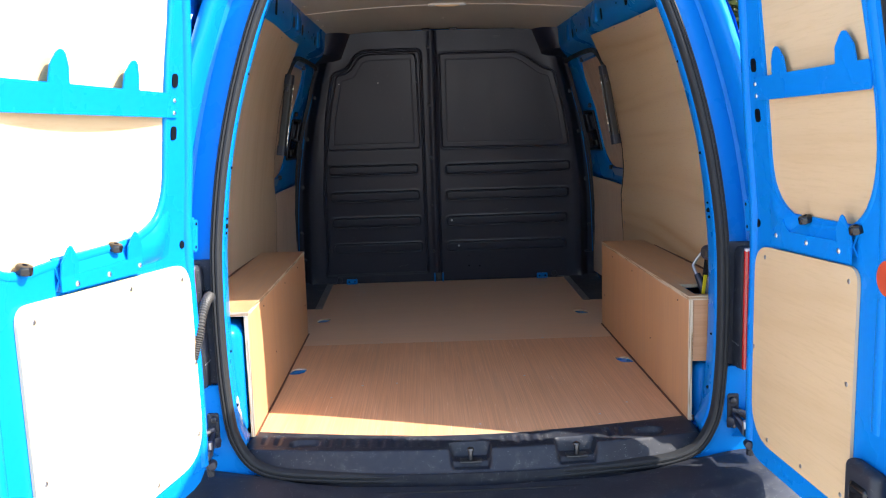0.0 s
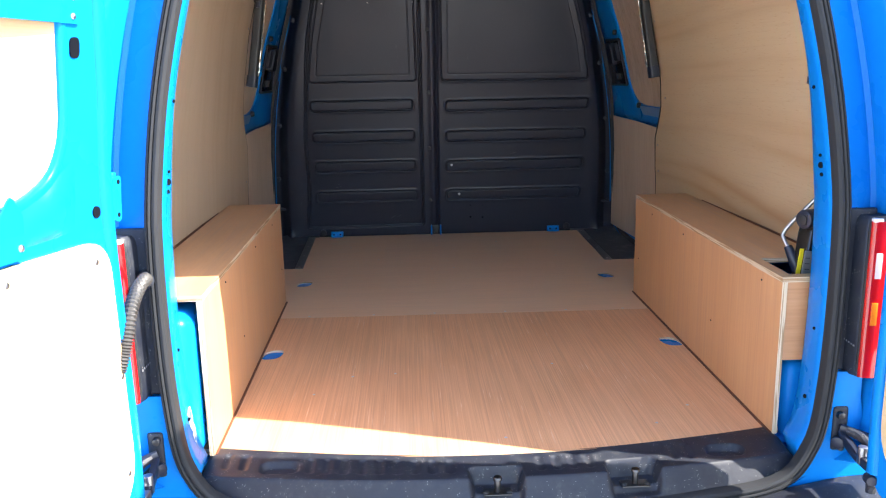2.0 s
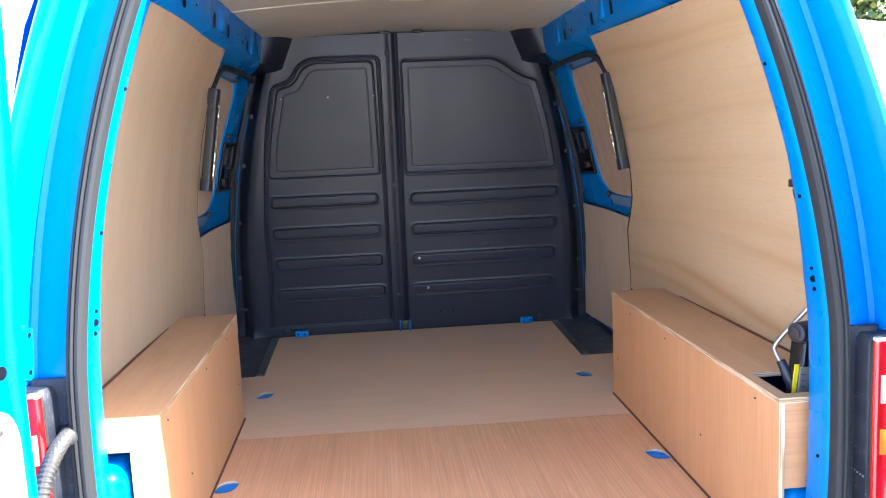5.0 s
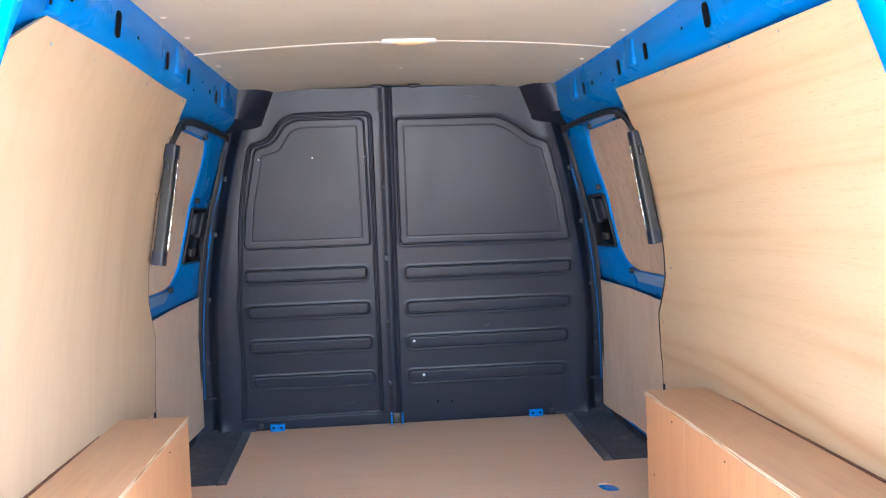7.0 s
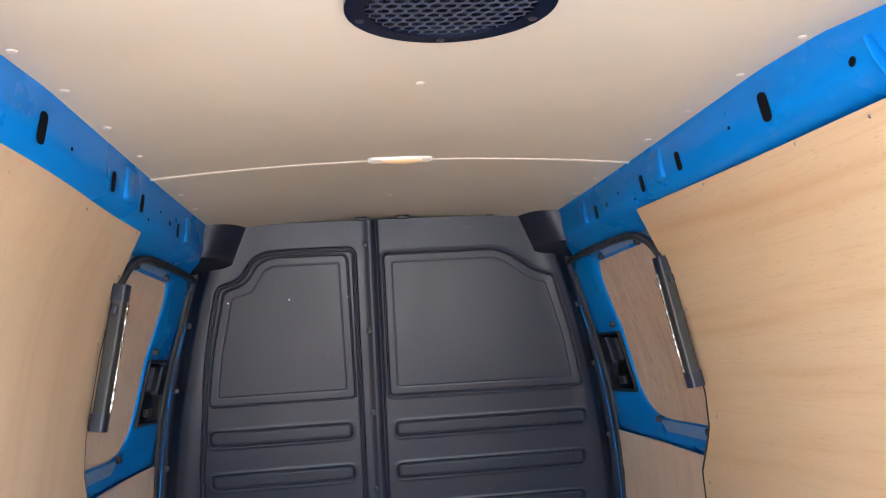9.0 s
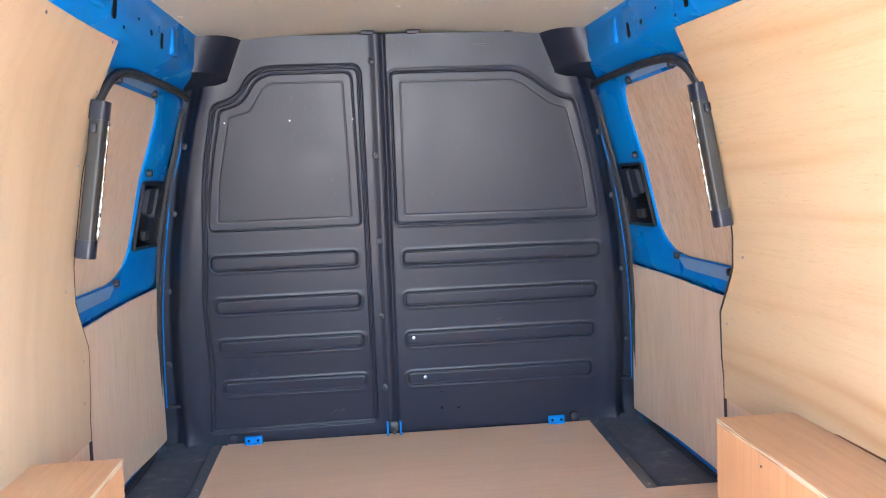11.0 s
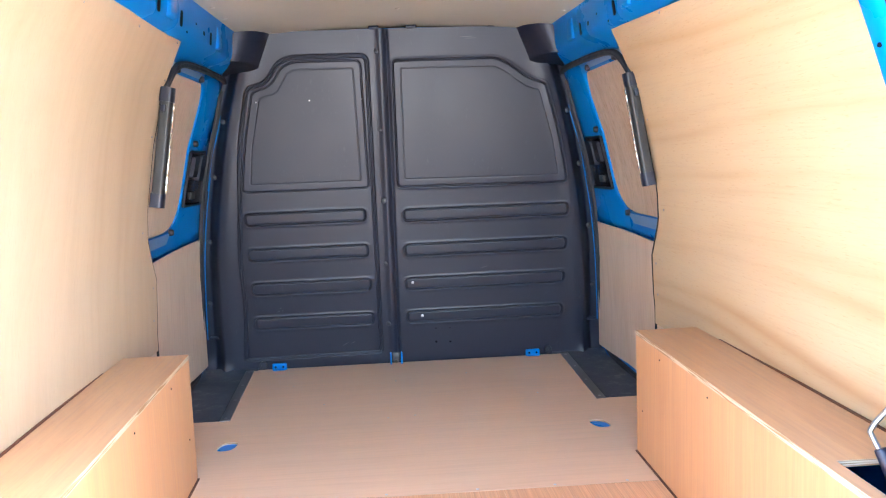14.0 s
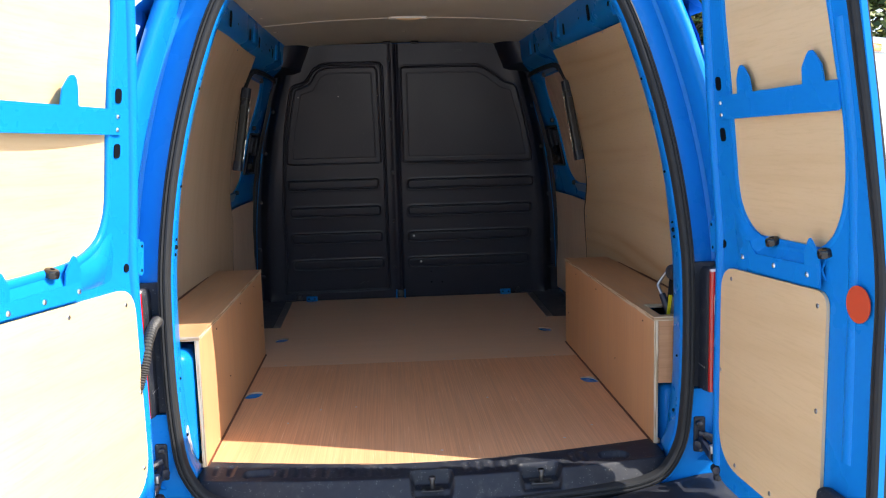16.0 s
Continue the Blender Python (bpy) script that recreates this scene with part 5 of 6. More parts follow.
def rear_door(name, D, W, label):
    """W: how much wider than the narrow door the door is."""
    d = holder(name, label, "van door", "structure", at=tuple(D.at(0.2, 0.45)))
    put = on(d)
    pl = lambda s, z, w: D.at(s, z, w)
    k = W
    h0 = 0.0 if k < 0.05 else 0.027
    edge = [(hinge_edge(z) + h0, z) for z in (0.62, 0.70, 0.76, 0.80, 0.88, 0.96, 1.04, 1.15, 1.25, 1.33, 1.40, 1.46, 1.52, 1.58, 1.64, 1.70)]
    outline = edge[::-1] + [(-0.014 + h0, 0.604), (0.004 + h0, 0.592), (0.03 + h0, 0.588), (0.503 + k, 0.588), (0.503 + k, 1.20), (0.498 + k, 1.36), (0.488 + k, 1.52), (0.473 + k, 1.66), (0.43 + k, 1.72), (0.20, 1.75), (0.08, 1.74)]
    if k < 0.05:
        top_hole = [(0.088, 1.56), (0.086, 1.48), (0.084, 1.38), (0.080, 1.28), (0.078, 1.225), (0.084, 1.185), (0.105, 1.152), (0.14, 1.130), (0.18, 1.121), (0.25, 1.122), (0.325, 1.128), (0.365, 1.145), (0.392, 1.172), (0.412, 1.21), (0.424, 1.26), (0.427, 1.34), (0.418, 1.42), (0.406, 1.52), (0.385, 1.60), (0.34, 1.66), (0.25, 1.68), (0.15, 1.675), (0.10, 1.63)]
    else:
        top_hole = [(0.108, 1.56), (0.112, 1.46), (0.113, 1.36), (0.110, 1.27), (0.110, 1.22), (0.120, 1.185), (0.138, 1.162), (0.175, 1.146), (0.221, 1.138), (0.32, 1.135), (0.423, 1.132), (0.50, 1.127), (0.545, 1.14), (0.575, 1.18), (0.585, 1.26), (0.582, 1.36), (0.57, 1.48), (0.55, 1.60), (0.50, 1.67), (0.40, 1.69), (0.22, 1.685), (0.13, 1.64)]
    top_hole = [tuple(p[:2]) for p in smooth_path([(a, b, 0) for a, b in top_hole], 3, True)]
    top_hole = shrink(top_hole, -0.009)
    low = rounded([(0.000, 1.052), (0.370, 1.062), (0.368, 0.638), (0.0, 0.638)] if k < 0.05 else [(0.022, 1.058), (0.524, 1.074), (0.521, 0.645), (0.016, 0.645)], [0.055, 0.030, 0.03, 0.09], 8)
    low_hole = shrink(low, 0.012)
    put(part("inner_panel", plate(outline, -0.009, 0.0, pl, [top_hole, low_hole], None, 1.10), paint, d, "blue pressed steel inner panel", 40))
    put(part("outer_panel", plate([(s - 0.110 if s > 0.35 + k else s + lerp_table(OUT_EDGE, z) if s < 0.06 else s, z) for s, z in outline], -0.068, -0.050, pl, (), None, 1.10), paint, d, "blue outer skin", 40))
    # pressed rims: raised folds round the openings and along the hinge side
    rim = [D.at(s, z, -0.001) for s, z in top_hole]
    put(part("window_rim", sweep(rim, [(-0.009, -0.010), (0.003, -0.010), (0.005, -0.003), (0.003, 0.001), (-0.002, 0.003), (-0.008, 0.001)], tuple(D.n), True), paint, d, "", 60))
    he = smooth_path([D.at(s + 0.012, z, 0.0) for s, z in edge], 3)
    put(part("hinge_fold", sweep(he, [(-0.012, -0.07), (0.012, -0.07), (0.012, 0.002), (0.006, 0.008), (-0.006, 0.008), (-0.012, 0.002)], tuple(D.n)), paint, d, "", 60))
    put(part("rib", sweep(smooth_path([D.at(0.425 + k, z, -0.004) for z in (0.80, 0.95, 1.1)] + [D.at(0.445 + k, 1.3, -0.004), D.at(0.435 + k, 1.48, -0.004)], 4), circle(0.014, 10, 0.008), tuple(D.n)), paint, d, "", 60))
    # soft pressing between the window's corner and the hinge
    def swell(u, v):
        s = 0.050 + h0 + 0.130 * u
        top = lerp_table([(0.04, 1.190), (0.08, 1.165), (0.12, 1.138), (0.20, 1.118)], s - h0)
        z = 1.078 + (top - 1.078) * v
        return D.at(s, z, -0.0008 + 0.0125 * math.sin(math.pi * u) * math.sin(math.pi * v) ** 0.8)
    put(part("pressing", sheet(swell, steps(0, 1, 16), steps(0, 1, 14)), paint, d, "", 80))
    # plywood: bowed upper blank behind the opening, lower panel on the face
    def bowed(s, z, w):
        t = (s - 0.07) / (0.36 + k)
        return D.at(s, z, w - 0.016 * math.sin(math.pi * min(1, max(0, t))) * (1.0 if k > 0.05 else 0.35))
    put(part("upper_ply", sheet(lambda s, z: bowed(s, z, -0.004), steps(0.045, 0.455 + k, 16), steps(1.102, 1.71, 12), lambda s, z: bowed(s, z, -0.009)), ply_door, d, "pale bowed plywood window blank"))
    put(part("lower_ply", plate(low, 0.001, 0.007, pl, (), 1), [ply_door, ply_edge_plain], d, "pale plywood lower door panel", 30))
    for s, z in ([(0.045, 1.032), (0.345, 1.036), (0.005, 0.835), (0.074, 0.654), (0.350, 0.86), (0.21, 0.655), (0.345, 0.66)] if k < 0.05 else [(0.055, 1.030), (0.49, 1.045), (0.235, 1.045), (0.025, 0.85), (0.035, 0.70), (0.50, 0.80), (0.2, 0.662), (0.497, 0.665)]):
        put(screw(d, D.at(s, z, 0.0072), D.n, 0.0045, alloy))
    # cross bar with two tabs
    tabs = [(0.120, 0.173, 0.143), (0.336, 0.395, 0.365)] if k < 0.05 else [(0.208, 0.257, 0.226), (0.400, 0.449, 0.421)]
    w_bar = 0.418 if k < 0.05 else 0.575
    s0 = 0.062 if k < 0.05 else 0.100
    bar = [(s0 - 0.030, 1.347), (w_bar + 0.012, 1.347), (w_bar + 0.012, 1.392)]
    for a, b, t in tabs[::-1]:
        bar += [(b, 1.392), (b - 0.004, 1.418), (t + 0.011, 1.436), (t + 0.004, 1.441), (t - 0.004, 1.441), (t - 0.011, 1.436), (a + 0.002, 1.418), (a, 1.392)]
    bar += [(s0 - 0.030, 1.392)]
    bar = rounded(bar, [0.006] * 3 + [0.002] * (len(bar) - 4) + [0.006], 2)
    put(part("cross_bar", plate(bar, 0.002, 0.0045, pl), paint, d, "blue steel bar with pointed tabs", 0))
    for z in (1.356, 1.379):
        put(screw(d, D.at(s0 - 0.013, z, 0.0046), D.n, 0.0045, steel, "rivet", 0.003))
    # ledge bracket below the window with pointed tabs, standing proud of a shelf that slopes back
    tb = [0.334] if k < 0.05 else [0.222, 0.404]
    lo, hi = (0.088, 0.356) if k < 0.05 else (0.200, 0.426)
    base = (1.062, 1.067) if k < 0.05 else (1.070, 1.077)
    led = [(lo, base[0]), (hi, base[1]), (hi, 1.100)]
    for t in tb[::-1]:
        led += [(t + 0.022, 1.100), (t + 0.021, 1.122), (t + 0.005, 1.144), (t, 1.147), (t - 0.005, 1.144), (t - 0.021, 1.122), (t - 0.022, 1.100)]
    if k < 0.05:
        led += [(0.150, 1.096), (0.136, 1.104), (0.128, 1.118), (0.112, 1.118), (0.100, 1.104)]
    led += [(lo, 1.096)]
    led = [p for i, p in enumerate(led) if i == 0 or (Vector(p) - Vector(led[i - 1])).length > 0.0012]
    put(part("ledge_bracket", plate(led, 0.0095, 0.012, pl), paint, d, "blue steel bracket with pointed tab", 0))
    put(part("ledge", sheet(lambda a, v: D.at(a, 1.078 + 0.003 * v if v < 1 else 1.096 + 0.034 * (v - 1), 0.001 + 0.0084 * v if v < 1 else 0.0092 - 0.0145 * (v - 1)), steps(lo, hi, 8), [0, 1, 1.001, 1.25, 1.5, 1.75, 2.0], tuple(D.n * -0.003)), paint, d, "blue shelf sloping to the window"))
    for s in ([0.100, 0.214, 0.320] if k < 0.05 else [0.208, 0.302, 0.388]):
        put(screw(d, D.at(s, 1.084, 0.0120), D.n, 0.0050, steel, "rivet", 0.003))
    for s in ([0.198, 0.361] if k < 0.05 else [0.270, 0.498]):
        foot = D.at(s, 1.119, 0.002)
        tip = D.at(s, 1.132, 0.005)
        stop = part("rubber_stop", cyl(foot, tip, 0.0135, 0.0115, 24, 0.003), black_gloss, d, "round black rubber stop")
        put(stop)
        part("stop_hole", cyl(tip + (foot - tip) * 0.2, tip + (tip - foot) * 0.03, 0.0038, 0.0038, 12), dark, stop).matrix_parent_inverse = stop.matrix_basis.inverted()
    # slotted holes near the hinge
    for s, z in ((0.041, 1.416), (0.040, 1.318)):
        s += 0.0 if k < 0.05 else 0.040
        put(part("slot", plate(rounded([(s - 0.010, z - 0.013), (s + 0.010, z - 0.013), (s + 0.010, z + 0.013), (s - 0.010, z + 0.013)], 0.0085, 4), 0.0005, 0.002, pl), dark, d))
    put(part("hole", cyl(D.at(-0.002 + h0 * 1.3, 1.097, 0.0), D.at(-0.002 + h0 * 1.3, 1.097, 0.002), 0.0085, 0.0085, 14), dark, d))
    # rubber strip on the free edge
    free = smooth_path([D.at(0.486 + k, z, -0.004) for z in (0.592, 0.7, 0.95, 1.10)] + [D.at(0.484 + k, 1.25, -0.004), D.at(0.472 + k, 1.45, -0.004), D.at(0.458 + k, 1.60, -0.004), D.at(0.44 + k, 1.70, -0.004)], 5)
    put(part("edge_seal", sweep(free, [(D.sg * x, y) for x, y in ((-0.006, -0.010), (0.016, -0.010), (0.017, 0.003), (0.015, 0.009), (0.010, 0.011), (0.002, 0.009), (0.000, 0.0065), (-0.002, 0.010), (-0.006, 0.006))], tuple(D.n)), rubber, d, "black rubber edge seal"))
    # hinge leaves
    for z in (1.110,):
        se = hinge_edge(z) + h0
        p = D.at(se - 0.018, z, -0.004)
        leaf_bm = plate(rounded([(se - 0.016, z - 0.034), (se + 0.006, z - 0.030), (se + 0.006, z + 0.030), (se - 0.016, z + 0.034)], 0.009, 5), 0.004, 0.009, pl)
        put(part("hinge", join(leaf_bm, cyl(p - Vector((0, 0, 0.036)), p + Vector((0, 0, 0.036)), 0.007, 0.007, 14, 0.001)), paint, d, "blue painted door hinge"))
        for dz in (-0.024, 0.024):
            put(part("hole", cyl(D.at(se - 0.009, z + dz, 0.009), D.at(se - 0.009, z + dz, 0.0096), 0.0035, 0.0035, 10), dark, d))
    return d, put


DR = DoorFrame(1, 2.35, 0.595, -0.200)
DL = DoorFrame(-1, 11.65, 0.585, -0.200)
door_r, put_r = rear_door("door_2", DR, 0.0, "open blue rear van door lined with plywood")
door_l, put_l = rear_door("door_1", DL, 0.155, "open blue rear van door lined with sunlit plywood")
put_r(part("reflector", cyl(DR.at(0.4470, 1.058, 0.0044), DR.at(0.4470, 1.058, 0.0062), 0.0285, 0.0285, 32), reflector, door_r, "round red reflector"))
put_r(part("latch_cover", box(0, 0, 0, 0.085, 0.030, 0.12, 0.012, 3, DR.matrix(0.425, 0.688, 0.012)), trim_plastic, door_r, "black door latch cover"))
put_r(part("latch_grip", box(0, 0, 0, 0.050, 0.012, 0.06, 0.008, 3, DR.matrix(0.430, 0.688, 0.026)), black_gloss, door_r))


# ---- tail lamps ----
def tail_lamp(sg):
    t = holder("tail_lamp", "tall red tail lamp with black side housing", "tail lamp", group="tail lamps", at=(sg * 0.66, -0.12, 0.75))
    put = on(t)
    prof = rounded([(0.600, -0.040), (0.612, -0.076), (0.72, -0.076), (0.78, -0.040)], [0.004, 0.006, 0.02, 0.004], 4)
    def tower(pr, z0, z1, taper=0.010):
        bm, rings, n = bmesh.new(), [], len(pr)
        for z, k in ((z0, 0.93), (z0 + 0.012, 1.0), (z1 - 0.020, 1.0), (z1 - 0.006, 0.97), (z1, 0.90)):
            rings.append([bm.verts.new((sg * (0.68 + (x - 0.68) * k), -0.05 + (y + 0.05) * k, z)) for x, y in pr])
        for a, b in zip(rings, rings[1:]):
            for i in range(n):
                bm.faces.new((a[i], a[(i + 1) % n], b[(i + 1) % n], b[i]))
        bm.faces.new(rings[0][::-1])
        bm.faces.new(rings[-1])
        return bm
    put(part("housing", tower(prof, 0.744, 1.028), trim_plastic, t, "black lamp housing"))
    lp = rounded([(0.6130, -0.078), (0.6155, -0.086), (0.628, -0.090), (0.72, -0.086), (0.775, -0.050), (0.77, -0.044)], [0.003, 0.005, 0.006, 0.020, 0.004, 0.002], 4)
    gasket = rounded([(0.6115, -0.0745), (0.6120, -0.0795), (0.724, -0.0795), (0.724, -0.0745)], 0.001, 2)
    put(part("chrome_edge", tower(gasket, 0.744, 1.026), bar_grey, t, "grey lamp edge"))
    n = len(lp)
    bm = bmesh.new()
    r = [[bm.verts.new((sg * x, y, z)) for x, y in lp] for z in (0.747, 1.021)]
    for i in range(n):
        bm.faces.new((r[0][i], r[0][(i + 1) % n], r[1][(i + 1) % n], r[1][i]))
    bm.faces.new(r[0][::-1])
    bm.faces.new(r[1])
    put(part("lens", bm, red_lens, t, "red lamp lens"))
    for z, h, mt, words in ((0.862, 0.040, orange_lens, "orange lamp lens"), (0.946, 0.044, clear_lens, "pale lamp lens")):
        put(part("lens_window", box(0, 0, 0, 0.010, 0.002, h, 0.0006, 2, Matrix.Translation((sg * 0.6265, -0.0900, z)) @ pose(0, 0, 0, 0, 0, -sg * 12)), mt, t, words))
    put(part("lens_corner", box(sg * 0.622, -0.082, 1.023, 0.016, 0.012, 0.007, 0.002), clear_lens, t, "pale lens corner"))
    put(part("bezel", box(sg * 0.612, -0.045, 0.893, 0.058, 0.010, 0.290, 0.004, 3), trim_plastic, t, "dark body recess"))
    for i, w in enumerate((0.003, 0.002, 0.004, 0.003, 0.006)):
        put(part("print_bar", box(sg * (0.6022 + 0.0016 * i), -0.049 - 0.005 * i, 0.806 - 0.0015 * i, 0.001, w * 0.7, 0.003), label_grey, t))


tail_lamp(-1)
tail_lamp(1)

# door check straps at the foot of the opening
for sg, D in ((-1, DL), (1, DR)):
    c = holder("door_check", "black and steel door check strap", "door check", group="door checks", at=(sg * 0.605, -0.04, 0.60))
    put = on(c)
    put(part("check_plate", box(sg * 0.604, -0.053, 0.640, 0.028, 0.016, 0.085, 0.006, 3), trim_plastic, c))
    put(part("check_bolt", cyl((sg * 0.600, -0.058, 0.668), (sg * 0.600, -0.070, 0.668), 0.0075, 0.0065, 12, 0.001), dark_steel, c))
    put(part("check_bolt", cyl((sg * 0.604, -0.058, 0.606), (sg * 0.604, -0.070, 0.606), 0.0065, 0.005, 12, 0.001), dark_steel, c))
    p1 = Vector((sg * 0.604, -0.064, 0.632))
    p2 = D.at(-0.02, 0.615, -0.01)
    put(part("check_arm", sweep([p1, p1.lerp(p2, 0.5) + Vector((0, 0, -0.006)), p2], rounded([(-0.006, -0.009), (0.006, -0.009), (0.006, 0.009), (-0.006, 0.009)], 0.003, 3)), plastic, c))
    put(part("check_link", cyl(p1.lerp(p2, 0.6) + Vector((0, 0, -0.012)), p1.lerp(p2, 0.6) + Vector((0, 0, 0.020)), 0.008, 0.008, 12, 0.001), alloy, c))
    put(part("check_clamp", box(p2.x, p2.y, p2.z + 0.012, 0.020, 0.026, 0.014, 0.003), alloy, c))
    put(part("check_link", box(0, 0, 0, 0.050, 0.010, 0.012, 0.003, 2, Matrix.Translation((sg * 0.622, -0.074, 0.640)) @ pose(0, 0, 0, 0, sg * 14, -sg * 24)), plastic, c))
    put(part("check_link", box(0, 0, 0, 0.056, 0.009, 0.010, 0.003, 2, Matrix.Translation((sg * 0.628, -0.084, 0.606)) @ pose(0, 0, 0, 0, sg * 38, -sg * 30)), trim_plastic, c))
    put(part("check_bolt", cyl((sg * 0.645, -0.098, 0.640), (sg * 0.643, -0.110, 0.640), 0.006, 0.005, 12, 0.001), dark_steel, c))
    put(part("check_bracket", join(box(sg * 0.652, -0.120, 0.612, 0.010, 0.050, 0.060, 0.003), box(sg * 0.645, -0.120, 0.586, 0.022, 0.050, 0.008, 0.002)), plastic, c))
    lever = smooth_path([p1 + Vector((sg * 0.004, -0.012, 0.012)), p1 + Vector((sg * 0.020, -0.036, 0.006)), p1.lerp(p2, 0.75) + Vector((sg * 0.010, 0, 0.012)), p2 + Vector((-sg * 0.004, 0.006, -0.010)), p2 + Vector((-sg * 0.008, 0.002, -0.034))], 5)
    put(part("check_lever", sweep(lever, circle(0.0065, 8), (0, 0.2, 1), False, lambda t: 1.0 + 0.35 * math.sin(t * 9)), trim_plastic, c))
    put(part("check_cap", cyl(p2 + Vector((-sg * 0.012, 0.004, -0.006)), p2 + Vector((-sg * 0.016, -0.014, -0.006)), 0.0105, 0.009, 14, 0.002), plastic, c))
    put(part("check_roller", cyl(p1 + Vector((0, 0, -0.012)), p1 + Vector((sg * -0.012, -0.012, -0.012)), 0.011, 0.011, 14, 0.002), plastic, c))

# corrugated cable sleeve to the wide door
sleeve = holder("cable_sleeve", "grey corrugated cable sleeve to the rear door", "cable sleeve", at=(-0.60, -0.12, 0.90))
cp = smooth_path([(-0.590, -0.058, 0.955), (-0.582, -0.10, 0.962), (-0.576, -0.15, 0.958), (-0.576, -0.185, 0.938), (-0.578, -0.205, 0.905), (-0.583, -0.214, 0.880), (-0.590, -0.220, 0.856)], 60)
on(sleeve)(part("sleeve", sweep(cp, circle(0.0100, 12), (0, 1, 0), False, lambda t: 1.0 + 0.13 * math.sin(t * 2 * math.pi * 36)), conduit_grey, sleeve, "", 20))
on(sleeve)(part("grommet", cyl((-0.592, -0.052, 0.953), (-0.586, -0.070, 0.957), 0.017, 0.013, 18, 0.003), trim_plastic, sleeve, "black rubber grommet"))

# blue inner wing bulge by the open box, with torn stickers
wing = holder("inner_wing", "blue painted inner wing with torn sticker", "wing", "structure", at=(-0.60, 0.10, 0.60))
wb = box(-0.635, 0.084, 0.722, 0.168, 0.140, 0.286, 0.034, 6)
on(wing)(part("wing_bulge", wb, paint, wing))
FL = [(y, r) for r, y in FLANGE[2:6]]
on_flange = lambda u, v, w: (-(lerp_table(OPENING, v) + lerp_table(FL, u) - 0.0012 - w), u, v)
torn = [(-0.012, 0.692), (0.002, 0.700), (0.016, 0.697), (0.022, 0.688), (0.019, 0.672), (0.009, 0.664), (-0.004, 0.657), (-0.011, 0.668)]
torn_low = [(-0.006, 0.651), (0.006, 0.658), (0.018, 0.664), (0.024, 0.652), (0.022, 0.641), (0.014, 0.636), (0.009, 0.640), (0.002, 0.631), (-0.004, 0.638)]
bite = [(0.008 + 0.009 * math.cos(a), 0.683 + 0.011 * math.sin(a)) for a in steps(0, 2 * math.pi * 15 / 16, 15)]
on(wing)(part("sticker", plate(torn, 0.0, -0.0006, on_flange, [bite]), sticker_and_light_white, wing, "torn pale sticker"))
on(wing)(part("sticker", plate(torn_low, 0.0, -0.0006, on_flange), sticker_and_light_white, wing, "torn pale sticker"))
wing2 = holder("inner_wing", "blue painted inner wing beside the box", "wing", "structure", at=(0.60, 0.10, 0.60))
wb = box(0.640, 0.120, 0.636, 0.166, 0.106, 0.170, 0.026, 6)
on(wing2)(part("wing_bulge", wb, paint, wing2))

# ---- rear bumper ----
bumper = holder("rear_bumper", "black textured plastic rear bumper with dusty top", "bumper", "structure", at=(0, -0.2, 0.40))


def bumper_pt(u, v):
    """u along the bumper, v over its section from the body down."""
    x = 0.70 * math.sin(u * math.pi / 2)
    bend = 0.12 * abs(u) ** 5
    rise = lerp_table([(0.0, 0.0), (0.30, 0.010), (0.42, 0.029), (0.50, 0.047), (0.58, 0.056), (0.64, 0.059), (0.70, 0.060)], abs(x)) * max(0.0, 1 - 1.4 * v)
    draw = 0.055 * min(1.0, abs(x) / 0.62) ** 2 * max(0.0, 1 - 2.2 * v)
    sec = [(-0.085, 0.470), (-0.108, 0.496), (-0.118, 0.508), (-0.23, 0.512), (-0.285, 0.500), (-0.305, 0.465), (-0.31, 0.40), (-0.305, 0.30), (-0.28, 0.26)]
    t = v * (len(sec) - 1)
    i = min(int(t), len(sec) - 2)
    f = t - i
    y = sec[i][0] * (1 - f) + sec[i + 1][0] * f
    z = sec[i][1] * (1 - f) + sec[i + 1][1] * f
    return (x, y + draw + bend * (1.0 if v > 0.3 else 0.6 + v), z + rise)


on(bumper)(part("bumper_cover", sheet(bumper_pt, steps(-1, 1, 60), steps(0, 1, 40), (0, 0.004, -0.006)), trim_plastic, bumper))
on(bumper)(part("bumper_groove", sweep([(x, -0.150 + 0.02 * (x / 0.6) ** 2, 0.5125) for x in steps(-0.55, 0.55, 20)], [(-0.003, -0.002), (0.003, -0.002), (0.003, 0.0012), (-0.003, 0.0012)]), rubber, bumper))

# ---- outside ----
ground = finish("ground", box(0, 0, -0.1, 400, 400, 0.2), concrete, None, "", 0)
tagged(ground, "pale sunlit concrete yard", "ground", kind="structure")


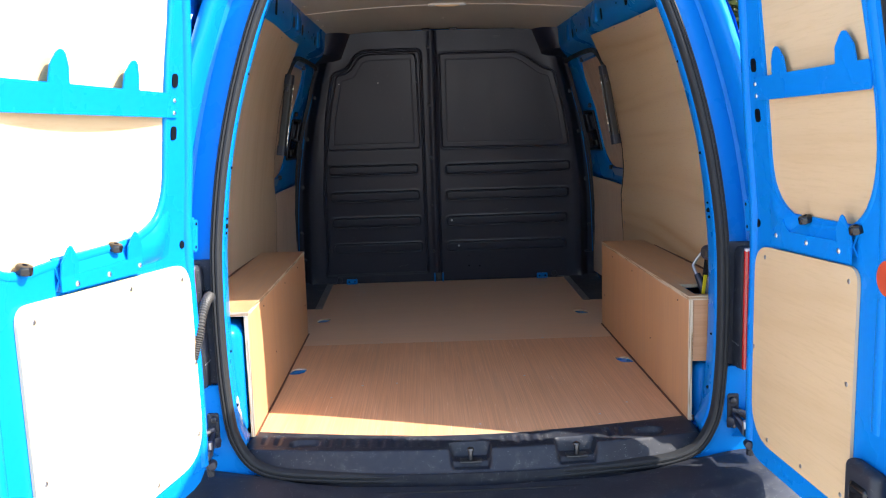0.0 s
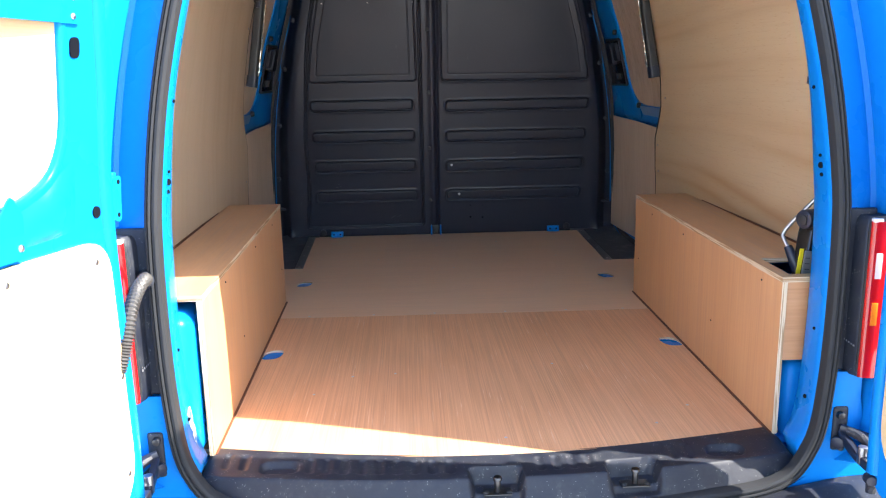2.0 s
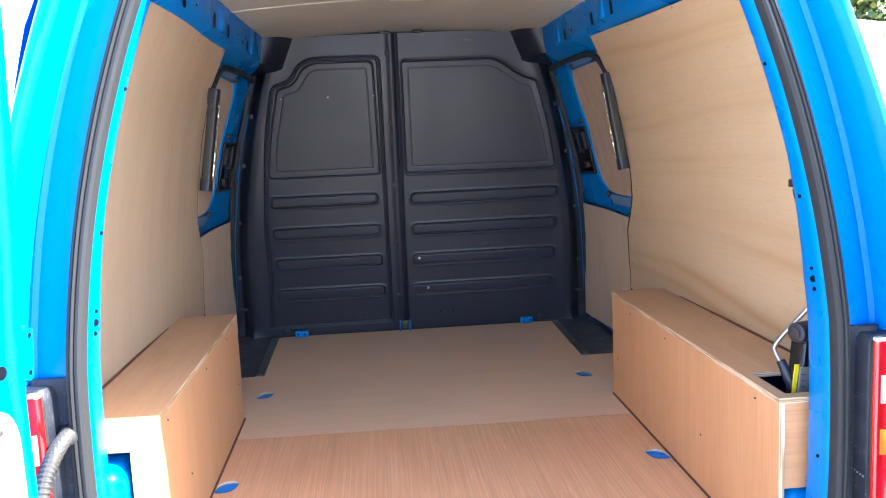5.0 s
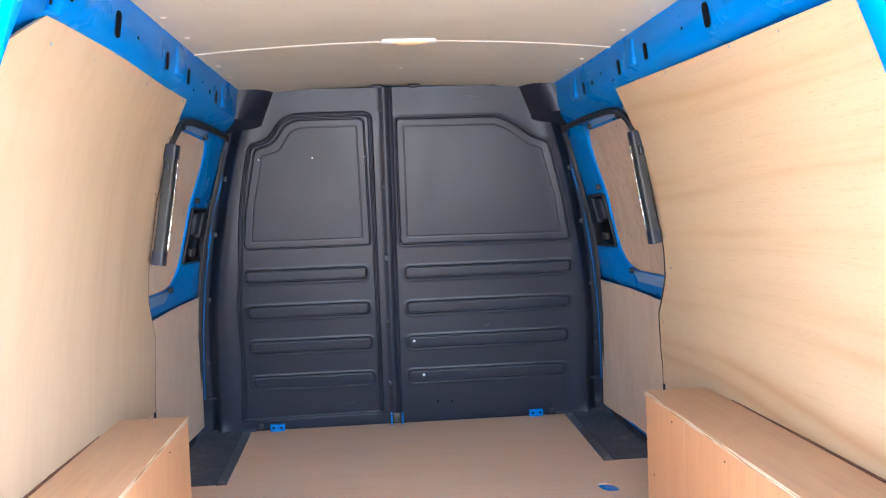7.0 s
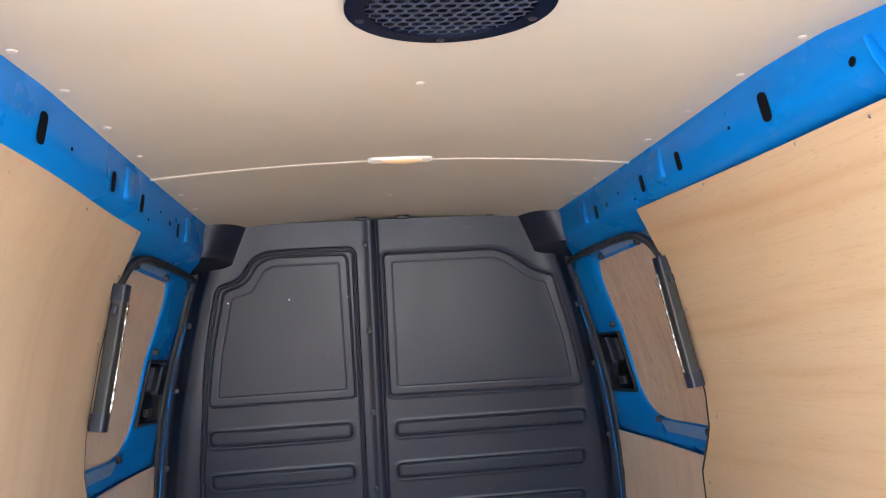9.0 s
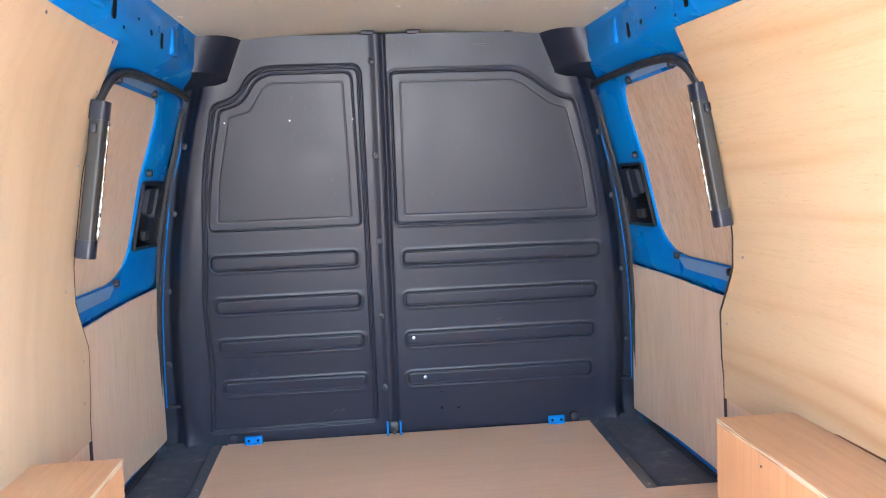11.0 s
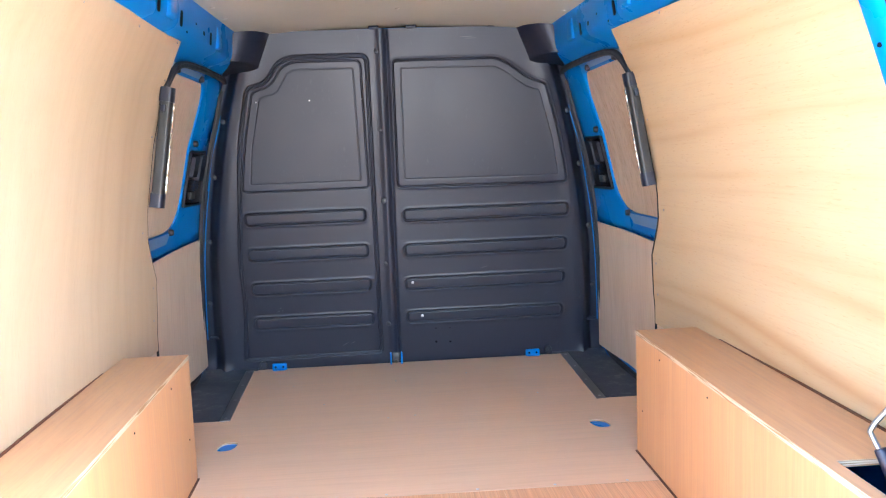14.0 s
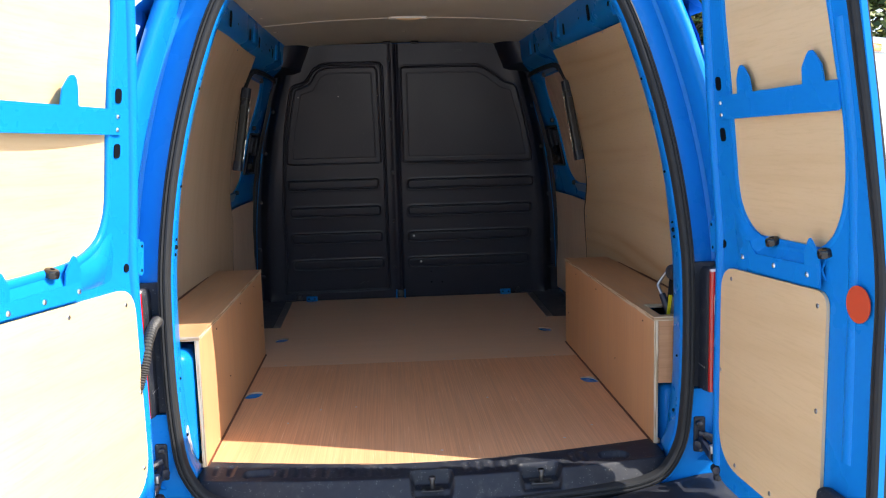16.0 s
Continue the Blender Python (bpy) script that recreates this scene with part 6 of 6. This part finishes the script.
def tree(at, h, r, seed):
    rnd = random.Random(seed)
    t = holder("tree", "leafy green broadleaf tree behind the yard", "tree", group="trees behind the yard", at=at)
    base = Vector(at)
    limbs = [sweep(smooth_path([(0, 0, 0), (0.05, 0.03, h * 0.3), (-0.05, 0.05, h * 0.6), (0.03, -0.02, h * 0.85)], 4), circle(h * 0.035, 9), (0, 1, 0), False, lambda k: 1 - 0.8 * k)]
    for i in range(9):
        a, z = rnd.uniform(0, 6.28), h * rnd.uniform(0.3, 0.7)
        e = Vector((math.cos(a), math.sin(a), 0.6)) * r * rnd.uniform(0.6, 0.95)
        limbs.append(sweep(smooth_path([(0, 0, z), (e.x * 0.5, e.y * 0.5, z + e.z * 0.4), (e.x, e.y, z + e.z)], 3), circle(h * 0.012, 6), (0.1, 0.2, 1), False, lambda k: 1 - 0.75 * k))
    part("trunk", join(*limbs), bark, t)
    clumps = []
    for i in range(120):
        a, q = rnd.uniform(0, 6.28), rnd.uniform(0.15, 1) ** 0.6
        z = h * (0.28 + 0.72 * rnd.random())
        w = r * math.sin(min(1, max(0.12, (z / h - 0.22) / 0.78)) * 2.9 + 0.12)
        clumps.append((Vector((math.cos(a) * q * w, math.sin(a) * q * w, z)), rnd.uniform(0.25, 0.5) * r * 0.5))
    verts, faces = [], []
    for c, cr in clumps:
        for j in range(110):
            d = Vector((rnd.gauss(0, 1), rnd.gauss(0, 1), rnd.gauss(0, 0.8))).normalized() * cr * rnd.uniform(0.4, 1.15)
            p = c + d
            s = rnd.uniform(0.045, 0.085)
            ax = Vector((rnd.gauss(0, 1), rnd.gauss(0, 1), rnd.gauss(0, 0.5))).normalized()
            bx = ax.cross(Vector((rnd.gauss(0, 1), rnd.gauss(0, 1), rnd.gauss(0, 1)))).normalized()
            n = len(verts)
            verts += [tuple(p - ax * s), tuple(p + bx * s * 0.5), tuple(p + ax * s), tuple(p - bx * s * 0.5)]
            faces.append((n, n + 1, n + 2, n + 3))
    me = bpy.data.meshes.new("crown")
    me.from_pydata(verts, [], faces)
    me.materials.append(leaf)
    ob = new("crown", me)
    ob.parent = t


for i, (x, y, h, r) in enumerate(((5.3, 13.0, 6.5, 2.6), (8.2, 12.2, 7.0, 2.8), (10.8, 11.5, 6.0, 2.5), (2.6, 15.0, 6.5, 2.6), (13.5, 10.0, 6.5, 2.7), (6.6, 10.2, 5.2, 2.3), (9.2, 10.0, 5.4, 2.4), (4.2, 11.4, 5.0, 2.2))):
    tree((x, y, 0), h, r, 40 + i)


def parked_van(at, turn):
    v = holder("parked_van", "parked white van, shade put into its grey paint, with orange marker lamp", "van", at=at)
    v.rotation_euler = (0, 0, radians(turn))
    part("body", join(box(0, 0, 1.32, 1.9, 4.6, 1.9, 0.18, 4), box(0, 2.4, 0.95, 1.85, 1.0, 1.0, 0.2, 4)), van_shade_paint, v, "", 40)
    part("windscreen", box(0, 2.27, 1.75, 1.5, 0.12, 0.55, 0.05, 3), glass_dark, v)
    for sx in (-1, 1):
        for y in (-1.5, 1.9):
            w = part("wheel", cyl((sx * 0.72, y, 0.33), (sx * 0.95, y, 0.33), 0.33, 0.33, 28, 0.04), rubber, v)
            part("rim", cyl((sx * 0.94, y, 0.33), (sx * 0.97, y, 0.33), 0.2, 0.18, 20, 0.01), alloy, w)
    lamp_arm = part("marker_lamp", box(0.95, -1.42, 2.13, 0.05, 0.80, 0.085, 0.02, 3), clear_lens, v, "pale marker lamp with orange middle")
    part("lens", box(0.962, -1.42, 2.13, 0.05, 0.46, 0.078, 0.018, 3), orange_lens, lamp_arm, "orange lens")


parked_van((5.2, 7.15, 0), -60)

fence = holder("fence", "close-boarded pale timber fence", "fence", "structure", at=(-4.2, 8.0, 0))
board = bpy.data.meshes.new("board")
fb = box(0, 0, 1.0, 0.14, 0.02, 2.0, 0.004)
fb.to_mesh(board)
fb.free()
board.materials.append(fence_wood)
for i in range(40):
    ob = new("board", board)
    ob.parent = fence
    ob.location = (-3.0 + 0.15 * i, 0.012 * (i % 2), 0)
for i in range(4):
    ob = part("post", box(-3.05 + 1.98 * i, 0.07, 1.03, 0.1, 0.1, 2.06, 0.006), fence_wood, fence)
